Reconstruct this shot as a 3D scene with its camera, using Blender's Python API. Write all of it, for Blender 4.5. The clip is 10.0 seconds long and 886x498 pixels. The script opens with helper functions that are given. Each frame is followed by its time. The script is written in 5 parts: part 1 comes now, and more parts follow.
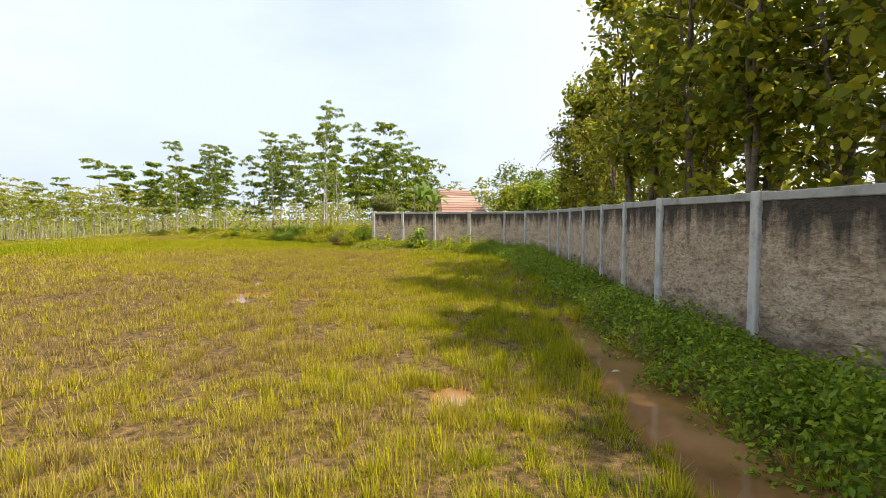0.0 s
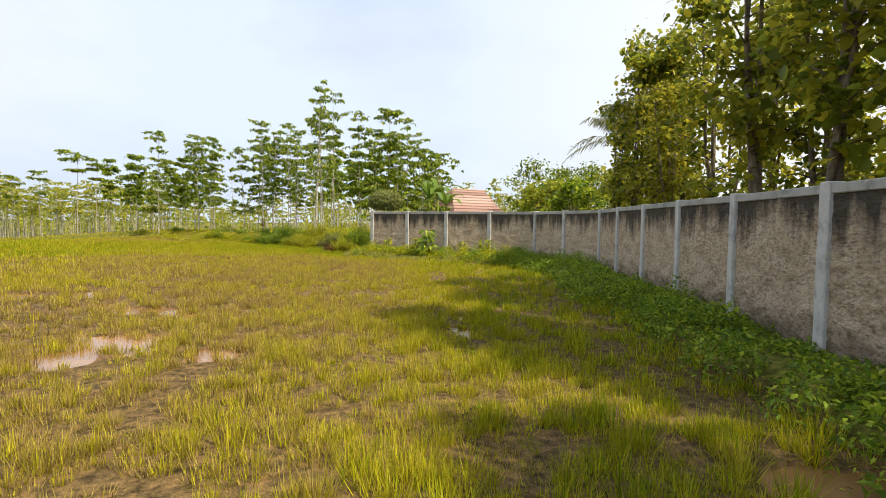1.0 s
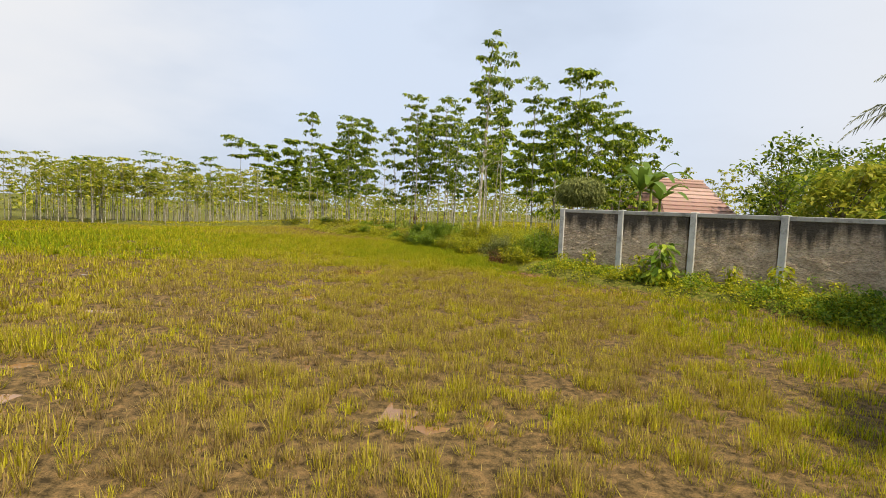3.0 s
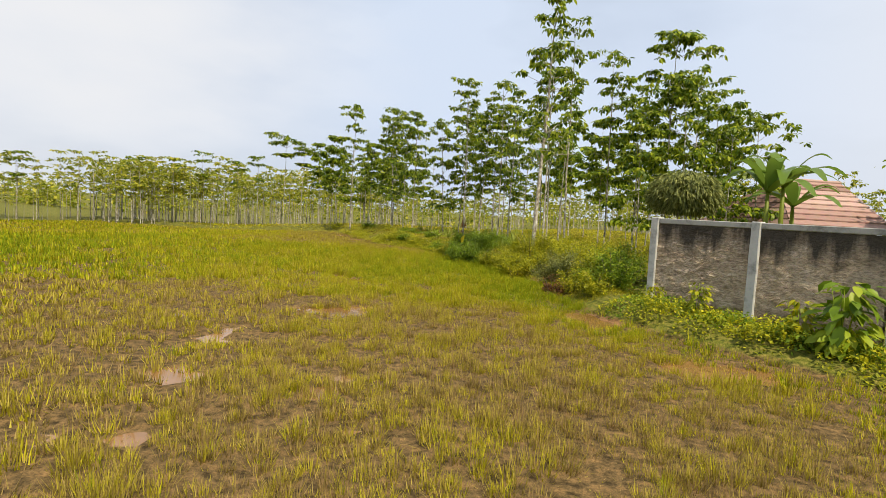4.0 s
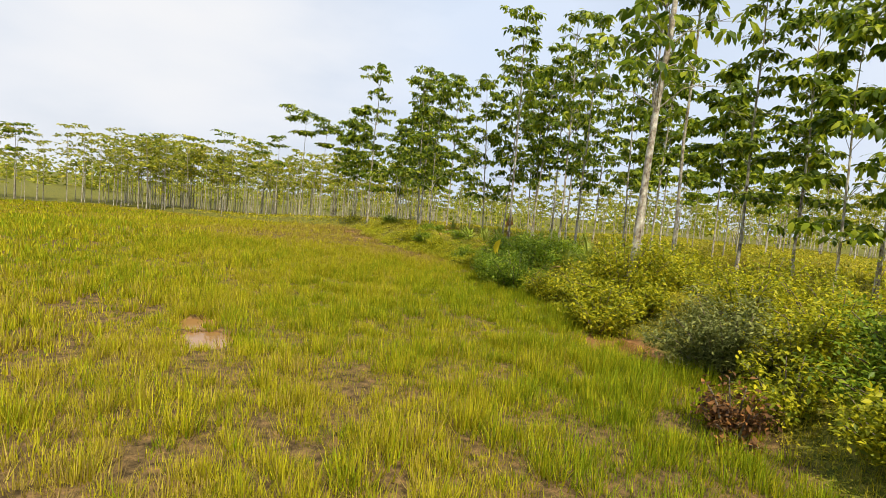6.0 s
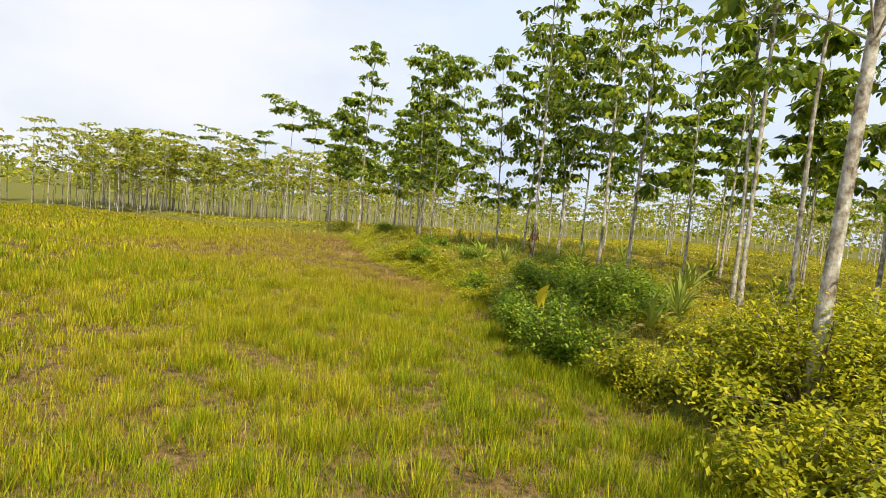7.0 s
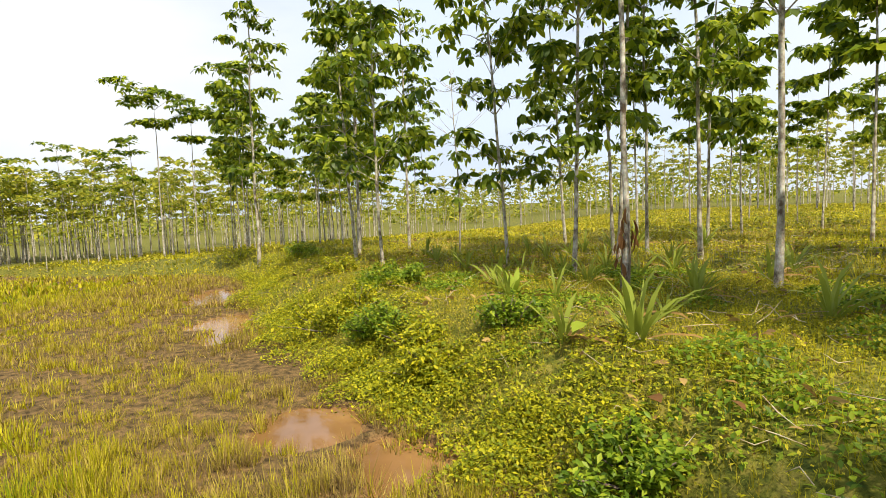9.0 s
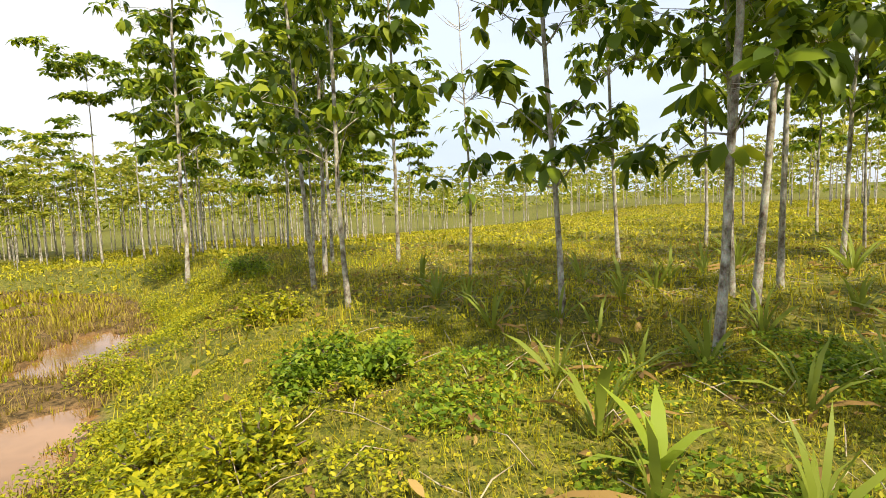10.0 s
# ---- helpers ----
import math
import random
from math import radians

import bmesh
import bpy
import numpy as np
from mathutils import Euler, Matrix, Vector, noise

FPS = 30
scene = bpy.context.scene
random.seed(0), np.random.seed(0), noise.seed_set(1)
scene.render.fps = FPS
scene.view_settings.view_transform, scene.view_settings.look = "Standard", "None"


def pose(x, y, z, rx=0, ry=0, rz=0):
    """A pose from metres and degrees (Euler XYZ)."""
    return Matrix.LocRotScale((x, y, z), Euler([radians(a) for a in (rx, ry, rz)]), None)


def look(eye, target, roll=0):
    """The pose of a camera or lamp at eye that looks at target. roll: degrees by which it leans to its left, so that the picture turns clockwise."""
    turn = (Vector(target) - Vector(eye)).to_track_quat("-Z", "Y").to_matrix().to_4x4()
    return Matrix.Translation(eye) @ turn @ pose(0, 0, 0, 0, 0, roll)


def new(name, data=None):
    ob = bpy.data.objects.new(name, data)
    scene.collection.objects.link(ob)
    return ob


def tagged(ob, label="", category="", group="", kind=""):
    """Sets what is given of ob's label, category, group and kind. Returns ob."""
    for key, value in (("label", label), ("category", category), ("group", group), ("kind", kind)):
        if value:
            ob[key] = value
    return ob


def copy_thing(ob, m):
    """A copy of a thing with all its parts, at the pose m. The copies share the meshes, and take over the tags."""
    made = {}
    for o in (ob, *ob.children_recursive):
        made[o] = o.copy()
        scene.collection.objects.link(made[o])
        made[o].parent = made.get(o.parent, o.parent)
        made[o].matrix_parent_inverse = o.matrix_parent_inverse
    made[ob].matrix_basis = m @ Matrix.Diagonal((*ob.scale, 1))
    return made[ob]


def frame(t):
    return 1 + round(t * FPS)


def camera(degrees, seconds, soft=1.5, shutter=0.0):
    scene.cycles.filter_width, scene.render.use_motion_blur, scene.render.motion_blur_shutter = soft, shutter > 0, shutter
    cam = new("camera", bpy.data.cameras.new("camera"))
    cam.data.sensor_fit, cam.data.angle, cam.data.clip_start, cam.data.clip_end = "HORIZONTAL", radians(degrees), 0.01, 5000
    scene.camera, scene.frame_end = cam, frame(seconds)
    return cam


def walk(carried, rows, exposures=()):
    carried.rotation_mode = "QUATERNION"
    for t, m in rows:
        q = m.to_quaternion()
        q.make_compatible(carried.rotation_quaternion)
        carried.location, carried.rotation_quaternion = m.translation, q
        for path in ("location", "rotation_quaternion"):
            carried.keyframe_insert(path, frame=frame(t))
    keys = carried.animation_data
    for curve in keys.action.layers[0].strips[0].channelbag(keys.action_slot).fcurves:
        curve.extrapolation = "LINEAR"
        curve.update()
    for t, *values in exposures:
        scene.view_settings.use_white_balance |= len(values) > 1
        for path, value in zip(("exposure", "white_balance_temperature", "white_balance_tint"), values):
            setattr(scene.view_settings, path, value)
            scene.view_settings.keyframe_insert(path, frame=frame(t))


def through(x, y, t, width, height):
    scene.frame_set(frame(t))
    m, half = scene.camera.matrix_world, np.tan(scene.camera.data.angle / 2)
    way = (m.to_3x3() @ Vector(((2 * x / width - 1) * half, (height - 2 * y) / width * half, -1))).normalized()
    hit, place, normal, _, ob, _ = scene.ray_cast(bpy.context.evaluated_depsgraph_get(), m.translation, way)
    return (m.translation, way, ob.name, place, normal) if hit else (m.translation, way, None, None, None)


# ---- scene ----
cam = camera(80.0, 10.0, soft=0.3)
# seconds, place in metres, turn in degrees
ROWS = [
    (0.0, 2.338, -0.254, 1.941, 86.61, 0.08, -17.09),
    (0.5, 3.137, 2.737, 1.934, 86.61, -0.52, -16.99),
    (1.0, 3.909, 5.578, 1.745, 87.15, -0.80, -16.09),
    (1.5, 4.305, 7.807, 1.639, 87.15, -2.89, -10.05),
    (2.0, 4.051, 9.770, 1.862, 85.82, -1.13, -6.06),
    (2.5, 3.776, 11.937, 2.033, 85.90, -4.04, -1.83),
    (2.7, 3.771, 12.925, 2.041, 85.71, -3.40, -0.94),
    (3.8, 4.677, 19.464, 2.231, 85.85, -2.59, 5.87),
    (4.0, 4.767, 20.488, 2.186, 85.82, -3.13, 7.85),
    (4.5, 4.876, 22.751, 1.893, 85.68, -2.99, 10.12),
    (5.0, 4.894, 25.234, 1.535, 86.13, -3.35, 11.52),
    (5.2, 4.858, 26.183, 1.485, 85.78, -3.45, 12.33),
    (6.3, 4.010, 31.491, 2.017, 85.16, -5.44, 14.43),
    (6.5, 3.770, 32.455, 2.054, 85.05, -5.47, 14.44),
    (7.0, 3.070, 34.820, 2.092, 85.35, -5.40, 14.60),
    (7.5, 2.274, 37.189, 2.058, 85.33, -2.89, 13.32),
    (8.0, 1.477, 39.555, 2.004, 85.52, 1.35, 10.89),
    (8.5, 0.798, 41.755, 2.011, 85.13, 2.03, 10.08),
    (9.0, 0.185, 44.126, 1.978, 85.25, 2.45, 7.46),
    (9.5, -0.213, 46.542, 2.034, 84.83, 2.67, 7.09),
    (10.0, -0.532, 48.860, 2.126, 84.36, 2.17, 7.17),
]
walk(cam, [(t, pose(x, y, z, rx, ry, rz)) for t, x, y, z, rx, ry, rz in ROWS],
     [(0.0, 0.37), (1.0, 0.28), (2.0, 0.1), (2.7, 0.0), (5.0, 0.02), (7.0, 0.19), (9.0, 0.32), (10.0, 0.38)])

# ---------------------------------------------------------------- light
SUN_AZ, SUN_EL = (0.60, -0.80), 54.5
world = bpy.data.worlds.new("world")
scene.world = world
world.use_nodes = True
wn, wl = world.node_tree.nodes, world.node_tree.links
wn.clear()
sky = wn.new("ShaderNodeTexSky")
sky.sky_type, sky.sun_disc = "NISHITA", False
sky.sun_elevation = radians(SUN_EL)
sky.sun_rotation = math.atan2(SUN_AZ[0], SUN_AZ[1])
sky.air_density, sky.dust_density, sky.ozone_density = 1.0, 4.0, 1.5
sky_gain = wn.new("ShaderNodeMix")
sky_gain.data_type, sky_gain.blend_type = "RGBA", "MIX"
sky_dim = wn.new("ShaderNodeVectorMath")
sky_dim.operation = "SCALE"
sky_dim.inputs["Scale"].default_value = 0.10
wl.new(sky.outputs[0], sky_dim.inputs[0])
# thin white cloud over the blue, in soft uneven sheets
coord = wn.new("ShaderNodeTexCoord")
stretch = wn.new("ShaderNodeMapping")
stretch.inputs["Scale"].default_value = (1.0, 1.0, 2.6)
cloud = wn.new("ShaderNodeTexNoise")
cloud.inputs["Scale"].default_value, cloud.inputs["Detail"].default_value = 1.6, 5.0
ramp = wn.new("ShaderNodeMapRange")
for k, v in (("From Min", 0.40), ("From Max", 0.62), ("To Min", 0.74), ("To Max", 0.98)):
    ramp.inputs[k].default_value = v
wl.new(coord.outputs["Generated"], stretch.inputs[0])
wl.new(stretch.outputs[0], cloud.inputs["Vector"])
wl.new(cloud.outputs["Fac"], ramp.inputs["Value"])
wl.new(ramp.outputs[0], sky_gain.inputs["Factor"])
wl.new(sky_dim.outputs[0], sky_gain.inputs["A"])
sky_gain.inputs["B"].default_value = (0.69, 0.78, 0.93, 1)
# a brighter bank of white cloud low over the plantation
glow = wn.new("ShaderNodeVectorMath")
glow.operation = "DOT_PRODUCT"
glow.inputs[1].default_value = (-0.70, 0.67, 0.25)
wl.new(coord.outputs["Generated"], glow.inputs[0])
swell = wn.new("ShaderNodeMath")
swell.operation = "MULTIPLY_ADD"
swell.inputs[1].default_value = 0.30
wl.new(cloud.outputs["Fac"], swell.inputs[0])
wl.new(glow.outputs["Value"], swell.inputs[2])
bright = wn.new("ShaderNodeMapRange")
bright.interpolation_type = "SMOOTHSTEP"
bright.inputs["From Min"].default_value, bright.inputs["From Max"].default_value = 1.02, 1.20
wl.new(swell.outputs[0], bright.inputs["Value"])
whiten = wn.new("ShaderNodeMix")
whiten.data_type = "RGBA"
whiten.inputs["B"].default_value = (0.86, 0.865, 0.885, 1)
# and a paler sky towards the sun's side
pale = wn.new("ShaderNodeVectorMath")
pale.operation = "DOT_PRODUCT"
pale.inputs[1].default_value = (0.93, 0.32, 0.18)
wl.new(coord.outputs["Generated"], pale.inputs[0])
fade = wn.new("ShaderNodeMapRange")
fade.interpolation_type = "SMOOTHSTEP"
fade.inputs["From Min"].default_value, fade.inputs["From Max"].default_value, fade.inputs["To Max"].default_value = 0.55, 1.0, 0.9
wl.new(pale.outputs["Value"], fade.inputs["Value"])
either = wn.new("ShaderNodeMath")
either.operation = "MAXIMUM"
wl.new(bright.outputs[0], either.inputs[0])
wl.new(fade.outputs[0], either.inputs[1])
wl.new(either.outputs[0], whiten.inputs["Factor"])
wl.new(sky_gain.outputs["Result"], whiten.inputs["A"])
back = wn.new("ShaderNodeBackground")
back.inputs["Strength"].default_value = 1.0
wo = wn.new("ShaderNodeOutputWorld")
wl.new(whiten.outputs["Result"], back.inputs[0])
wl.new(back.outputs[0], wo.inputs[0])

sun = new("sun", bpy.data.lights.new("sun", "SUN"))
sun.data.energy, sun.data.angle, sun.data.color = 5.6, radians(1.0), (1.0, 0.90, 0.69)
sun_way = Vector((SUN_AZ[0], SUN_AZ[1], math.hypot(*SUN_AZ) * math.tan(radians(SUN_EL))))
sun.matrix_world = look(sun_way * 60, (0, 0, 0))

# ---------------------------------------------------------------- materials


def node_mat(name, rough=0.9, spec=0.3):
    m = bpy.data.materials.new(name)
    m.use_nodes = True
    n, l = m.node_tree.nodes, m.node_tree.links
    p = n["Principled BSDF"]
    p.inputs["Roughness"].default_value = rough
    p.inputs["Specular IOR Level"].default_value = spec
    return m, n, l, p


def noise_node(n, l, scale, detail=4.0, vec=None, rough=0.55):
    t = n.new("ShaderNodeTexNoise")
    t.inputs["Scale"].default_value, t.inputs["Detail"].default_value, t.inputs["Roughness"].default_value = scale, detail, rough
    if vec is not None:
        l.new(vec, t.inputs["Vector"])
    return t


def ramp_node(n, l, source, stops):
    r = n.new("ShaderNodeValToRGB")
    while len(r.color_ramp.elements) < len(stops):
        r.color_ramp.elements.new(0.5)
    for e, (at, c) in zip(r.color_ramp.elements, stops):
        e.position, e.color = at, (*c, 1)
    l.new(source, r.inputs[0])
    return r


def mix_node(n, l, fac, a, b, kind="MIX"):
    m = n.new("ShaderNodeMix")
    m.data_type, m.blend_type = "RGBA", kind
    for key, v in (("Factor", fac), ("A", a), ("B", b)):
        if hasattr(v, "is_output"):
            l.new(v, m.inputs[key])
        elif key == "Factor":
            m.inputs[key].default_value = v
        else:
            m.inputs[key].default_value = (*v, 1)
    return m.outputs["Result"]


def bump_node(n, l, p, height, strength, distance=0.02):
    b = n.new("ShaderNodeBump")
    b.inputs["Strength"].default_value, b.inputs["Distance"].default_value = strength, distance
    l.new(height, b.inputs["Height"])
    l.new(b.outputs[0], p.inputs["Normal"])


def leaf_mat(name, dark, mid, light, through=0.35, rough=0.5, patch=0.0, patch_colour=(0.3, 0.28, 0.02)):
    """Leaf colour that varies from leaf to leaf, with light shining through the blade."""
    m, n, l, p = node_mat(name, rough, 0.25)
    g = n.new("ShaderNodeNewGeometry")
    r = ramp_node(n, l, g.outputs["Random Per Island"], ((0.0, dark), (0.55, mid), (1.0, light)))
    colour = r.outputs[0]
    if patch:
        t = noise_node(n, l, 0.5, 3.0, g.outputs["Position"])
        s = n.new("ShaderNodeMapRange")
        s.inputs["From Min"].default_value, s.inputs["From Max"].default_value = 0.5, 0.66
        s.inputs["To Max"].default_value = patch
        l.new(t.outputs["Fac"], s.inputs["Value"])
        colour = mix_node(n, l, s.outputs[0], colour, patch_colour)
    l.new(colour, p.inputs["Base Color"])
    t = n.new("ShaderNodeBsdfTranslucent")
    l.new(colour, t.inputs["Color"])
    mx = n.new("ShaderNodeMixShader")
    mx.inputs[0].default_value = through
    out = n["Material Output"]
    l.new(p.outputs[0], mx.inputs[1])
    l.new(t.outputs[0], mx.inputs[2])
    l.new(mx.outputs[0], out.inputs["Surface"])
    return m


def bark_mat(name, a, b, c, scale=6.0):
    m, n, l, p = node_mat(name, 0.9, 0.15)
    tc = n.new("ShaderNodeTexCoord")
    mp = n.new("ShaderNodeMapping")
    mp.inputs["Scale"].default_value = (1, 1, 0.7)
    l.new(tc.outputs["Object"], mp.inputs[0])
    t1 = noise_node(n, l, scale, 6.0, mp.outputs[0], 0.7)
    t2 = noise_node(n, l, scale * 7, 3.0, mp.outputs[0])
    col = ramp_node(n, l, t1.outputs["Fac"], ((0.36, a), (0.5, b), (0.66, c)))
    l.new(mix_node(n, l, 0.35, col.outputs[0], t2.outputs["Color"], "OVERLAY"), p.inputs["Base Color"])
    bump_node(n, l, p, t2.outputs["Fac"], 0.5, 0.01)
    return m


def plaster_mat():
    """Rough grey-brown render with dark algae below the coping and above the ground."""
    m, n, l, p = node_mat("rough_render", 0.95, 0.15)
    tc = n.new("ShaderNodeTexCoord")
    xyz = n.new("ShaderNodeSeparateXYZ")
    g = n.new("ShaderNodeNewGeometry")
    l.new(g.outputs["Position"], xyz.inputs[0])
    mp = n.new("ShaderNodeMapping")
    mp.inputs["Scale"].default_value = (1, 1, 2.4)
    l.new(g.outputs["Position"], mp.inputs[0])
    t1 = noise_node(n, l, 2.2, 6.0, mp.outputs[0], 0.65)
    t2 = noise_node(n, l, 16.0, 5.0, mp.outputs[0], 0.7)
    col = ramp_node(n, l, t1.outputs["Fac"], ((0.3, (0.38, 0.285, 0.195)), (0.5, (0.57, 0.445, 0.315)), (0.7, (0.68, 0.56, 0.42))))
    mp3 = n.new("ShaderNodeMapping")
    mp3.inputs["Scale"].default_value = (1, 1, 2.1)
    l.new(g.outputs["Position"], mp3.inputs[0])
    t4 = noise_node(n, l, 12.0, 3.0, mp3.outputs[0], 0.6)
    crease = ramp_node(n, l, t4.outputs["Fac"], ((0.36, (0.30, 0.28, 0.26)), (0.47, (0.82, 0.80, 0.78)), (0.60, (1.12, 1.1, 1.08))))
    c1 = mix_node(n, l, 0.4, col.outputs[0], t2.outputs["Color"], "SOFT_LIGHT")
    c1 = mix_node(n, l, 0.6, c1, crease.outputs[0], "MULTIPLY")
    # drips: tall streaks that hang from the coping
    mp2 = n.new("ShaderNodeMapping")
    mp2.inputs["Scale"].default_value = (1, 1, 0.12)
    l.new(g.outputs["Position"], mp2.inputs[0])
    t3 = noise_node(n, l, 3.2, 4.0, mp2.outputs[0], 0.6)
    reach = n.new("ShaderNodeMath")
    reach.operation = "MULTIPLY_ADD"
    l.new(t3.outputs["Fac"], reach.inputs[0])
    reach.inputs[1].default_value, reach.inputs[2].default_value = 1.9, 0.98
    up = n.new("ShaderNodeMath")
    up.operation = "ADD"
    l.new(xyz.outputs["Z"], up.inputs[0])
    l.new(reach.outputs[0], up.inputs[1])
    stain = n.new("ShaderNodeMapRange")
    for k, v in (("From Min", 3.47), ("From Max", 3.95), ("To Max", 0.9)):
        stain.inputs[k].default_value = v
    l.new(up.outputs[0], stain.inputs["Value"])
    c2 = mix_node(n, l, stain.outputs[0], c1, (0.045, 0.042, 0.037))
    foot = n.new("ShaderNodeMath")
    foot.operation = "MULTIPLY_ADD"
    l.new(t1.outputs["Fac"], foot.inputs[0])
    foot.inputs[1].default_value, foot.inputs[2].default_value = -0.7, 0.9
    low = n.new("ShaderNodeMath")
    low.operation = "SUBTRACT"
    l.new(foot.outputs[0], low.inputs[0])
    l.new(xyz.outputs["Z"], low.inputs[1])
    damp = n.new("ShaderNodeMapRange")
    for k, v in (("From Min", -0.15), ("From Max", 0.25), ("To Max", 0.7)):
        damp.inputs[k].default_value = v
    l.new(low.outputs[0], damp.inputs["Value"])
    c3 = mix_node(n, l, damp.outputs[0], c2, (0.085, 0.065, 0.04))
    l.new(c3, p.inputs["Base Color"])
    bump_node(n, l, p, t2.outputs["Fac"], 1.0, 0.05)
    return m


def concrete_mat(name, tone):
    m, n, l, p = node_mat(name, 0.9, 0.2)
    g = n.new("ShaderNodeNewGeometry")
    t1 = noise_node(n, l, 3.0, 6.0, g.outputs["Position"], 0.7)
    t2 = noise_node(n, l, 40.0, 3.0, g.outputs["Position"])
    lo, hi = [0.5 * v for v in tone], [1.15 * v for v in tone]
    col = ramp_node(n, l, t1.outputs["Fac"], ((0.3, lo), (0.48, tone), (0.7, hi)))
    l.new(mix_node(n, l, 0.3, col.outputs[0], t2.outputs["Color"], "SOFT_LIGHT"), p.inputs["Base Color"])
    bump_node(n, l, p, t2.outputs["Fac"], 0.35, 0.006)
    return m


def ground_mat():
    """Wet ochre mud in the field, leaf litter and short turf on the banks, by the height of the ground."""
    m, n, l, p = node_mat("ground", 0.85, 0.15)
    g = n.new("ShaderNodeNewGeometry")
    t1 = noise_node(n, l, 0.7, 6.0, g.outputs["Position"], 0.6)
    t2 = noise_node(n, l, 9.0, 6.0, g.outputs["Position"], 0.65)
    mud = ramp_node(n, l, t2.outputs["Fac"], ((0.36, (0.045, 0.030, 0.012)), (0.5, (0.125, 0.082, 0.033)), (0.70, (0.25, 0.15, 0.06))))
    turf = ramp_node(n, l, t2.outputs["Fac"], ((0.32, (0.035, 0.05, 0.008)), (0.48, (0.12, 0.125, 0.016)), (0.70, (0.27, 0.22, 0.05))))
    dry = n.new("ShaderNodeAttribute")
    dry.attribute_name = "turf"
    h = n.new("ShaderNodeMath")
    h.operation = "MULTIPLY_ADD"
    l.new(t1.outputs["Fac"], h.inputs[0])
    h.inputs[1].default_value = 0.5
    l.new(dry.outputs["Fac"], h.inputs[2])
    f = n.new("ShaderNodeMapRange")
    f.inputs["From Min"].default_value, f.inputs["From Max"].default_value = 0.36, 0.50
    l.new(h.outputs[0], f.inputs["Value"])
    soak = n.new("ShaderNodeAttribute")
    soak.attribute_name = "soak"
    # bare red clay round the standing water, fine crumbs over all of it
    clay = ramp_node(n, l, t2.outputs["Fac"], ((0.36, (0.10, 0.05, 0.02)), (0.5, (0.23, 0.118, 0.045)), (0.70, (0.35, 0.19, 0.085))))
    bare = n.new("ShaderNodeMapRange")
    bare.inputs["From Min"].default_value, bare.inputs["From Max"].default_value = 0.03, 0.35
    l.new(soak.outputs["Fac"], bare.inputs["Value"])
    t3 = noise_node(n, l, 55.0, 4.0, g.outputs["Position"], 0.7)
    crumb = ramp_node(n, l, t3.outputs["Fac"], ((0.36, (0.45, 0.43, 0.40)), (0.50, (0.95, 0.95, 0.95)), (0.66, (1.25, 1.22, 1.18))))
    base = mix_node(n, l, f.outputs[0], mix_node(n, l, bare.outputs[0], mud.outputs[0], clay.outputs[0]), turf.outputs[0])
    l.new(mix_node(n, l, 0.8, base, crumb.outputs[0], "MULTIPLY"), p.inputs["Base Color"])
    damp = n.new("ShaderNodeMapRange")
    for k, v in (("From Min", 0.0), ("From Max", 0.5), ("To Min", 0.95), ("To Max", 0.35)):
        damp.inputs[k].default_value = v
    l.new(soak.outputs["Fac"], damp.inputs["Value"])
    l.new(damp.outputs[0], p.inputs["Roughness"])
    bump_node(n, l, p, t2.outputs["Fac"], 0.6, 0.04)
    return m


def water_mat():
    m, n, l, p = node_mat("muddy_water", 0.06, 0.5)
    g = n.new("ShaderNodeNewGeometry")
    t1 = noise_node(n, l, 0.8, 4.0, g.outputs["Position"])
    t2 = noise_node(n, l, 9.0, 2.0, g.outputs["Position"])
    c = ramp_node(n, l, t1.outputs["Fac"], ((0.35, (0.16, 0.08, 0.026)), (0.65, (0.31, 0.165, 0.068))))
    l.new(c.outputs[0], p.inputs["Base Color"])
    bump_node(n, l, p, t2.outputs["Fac"], 0.08, 0.01)
    return m


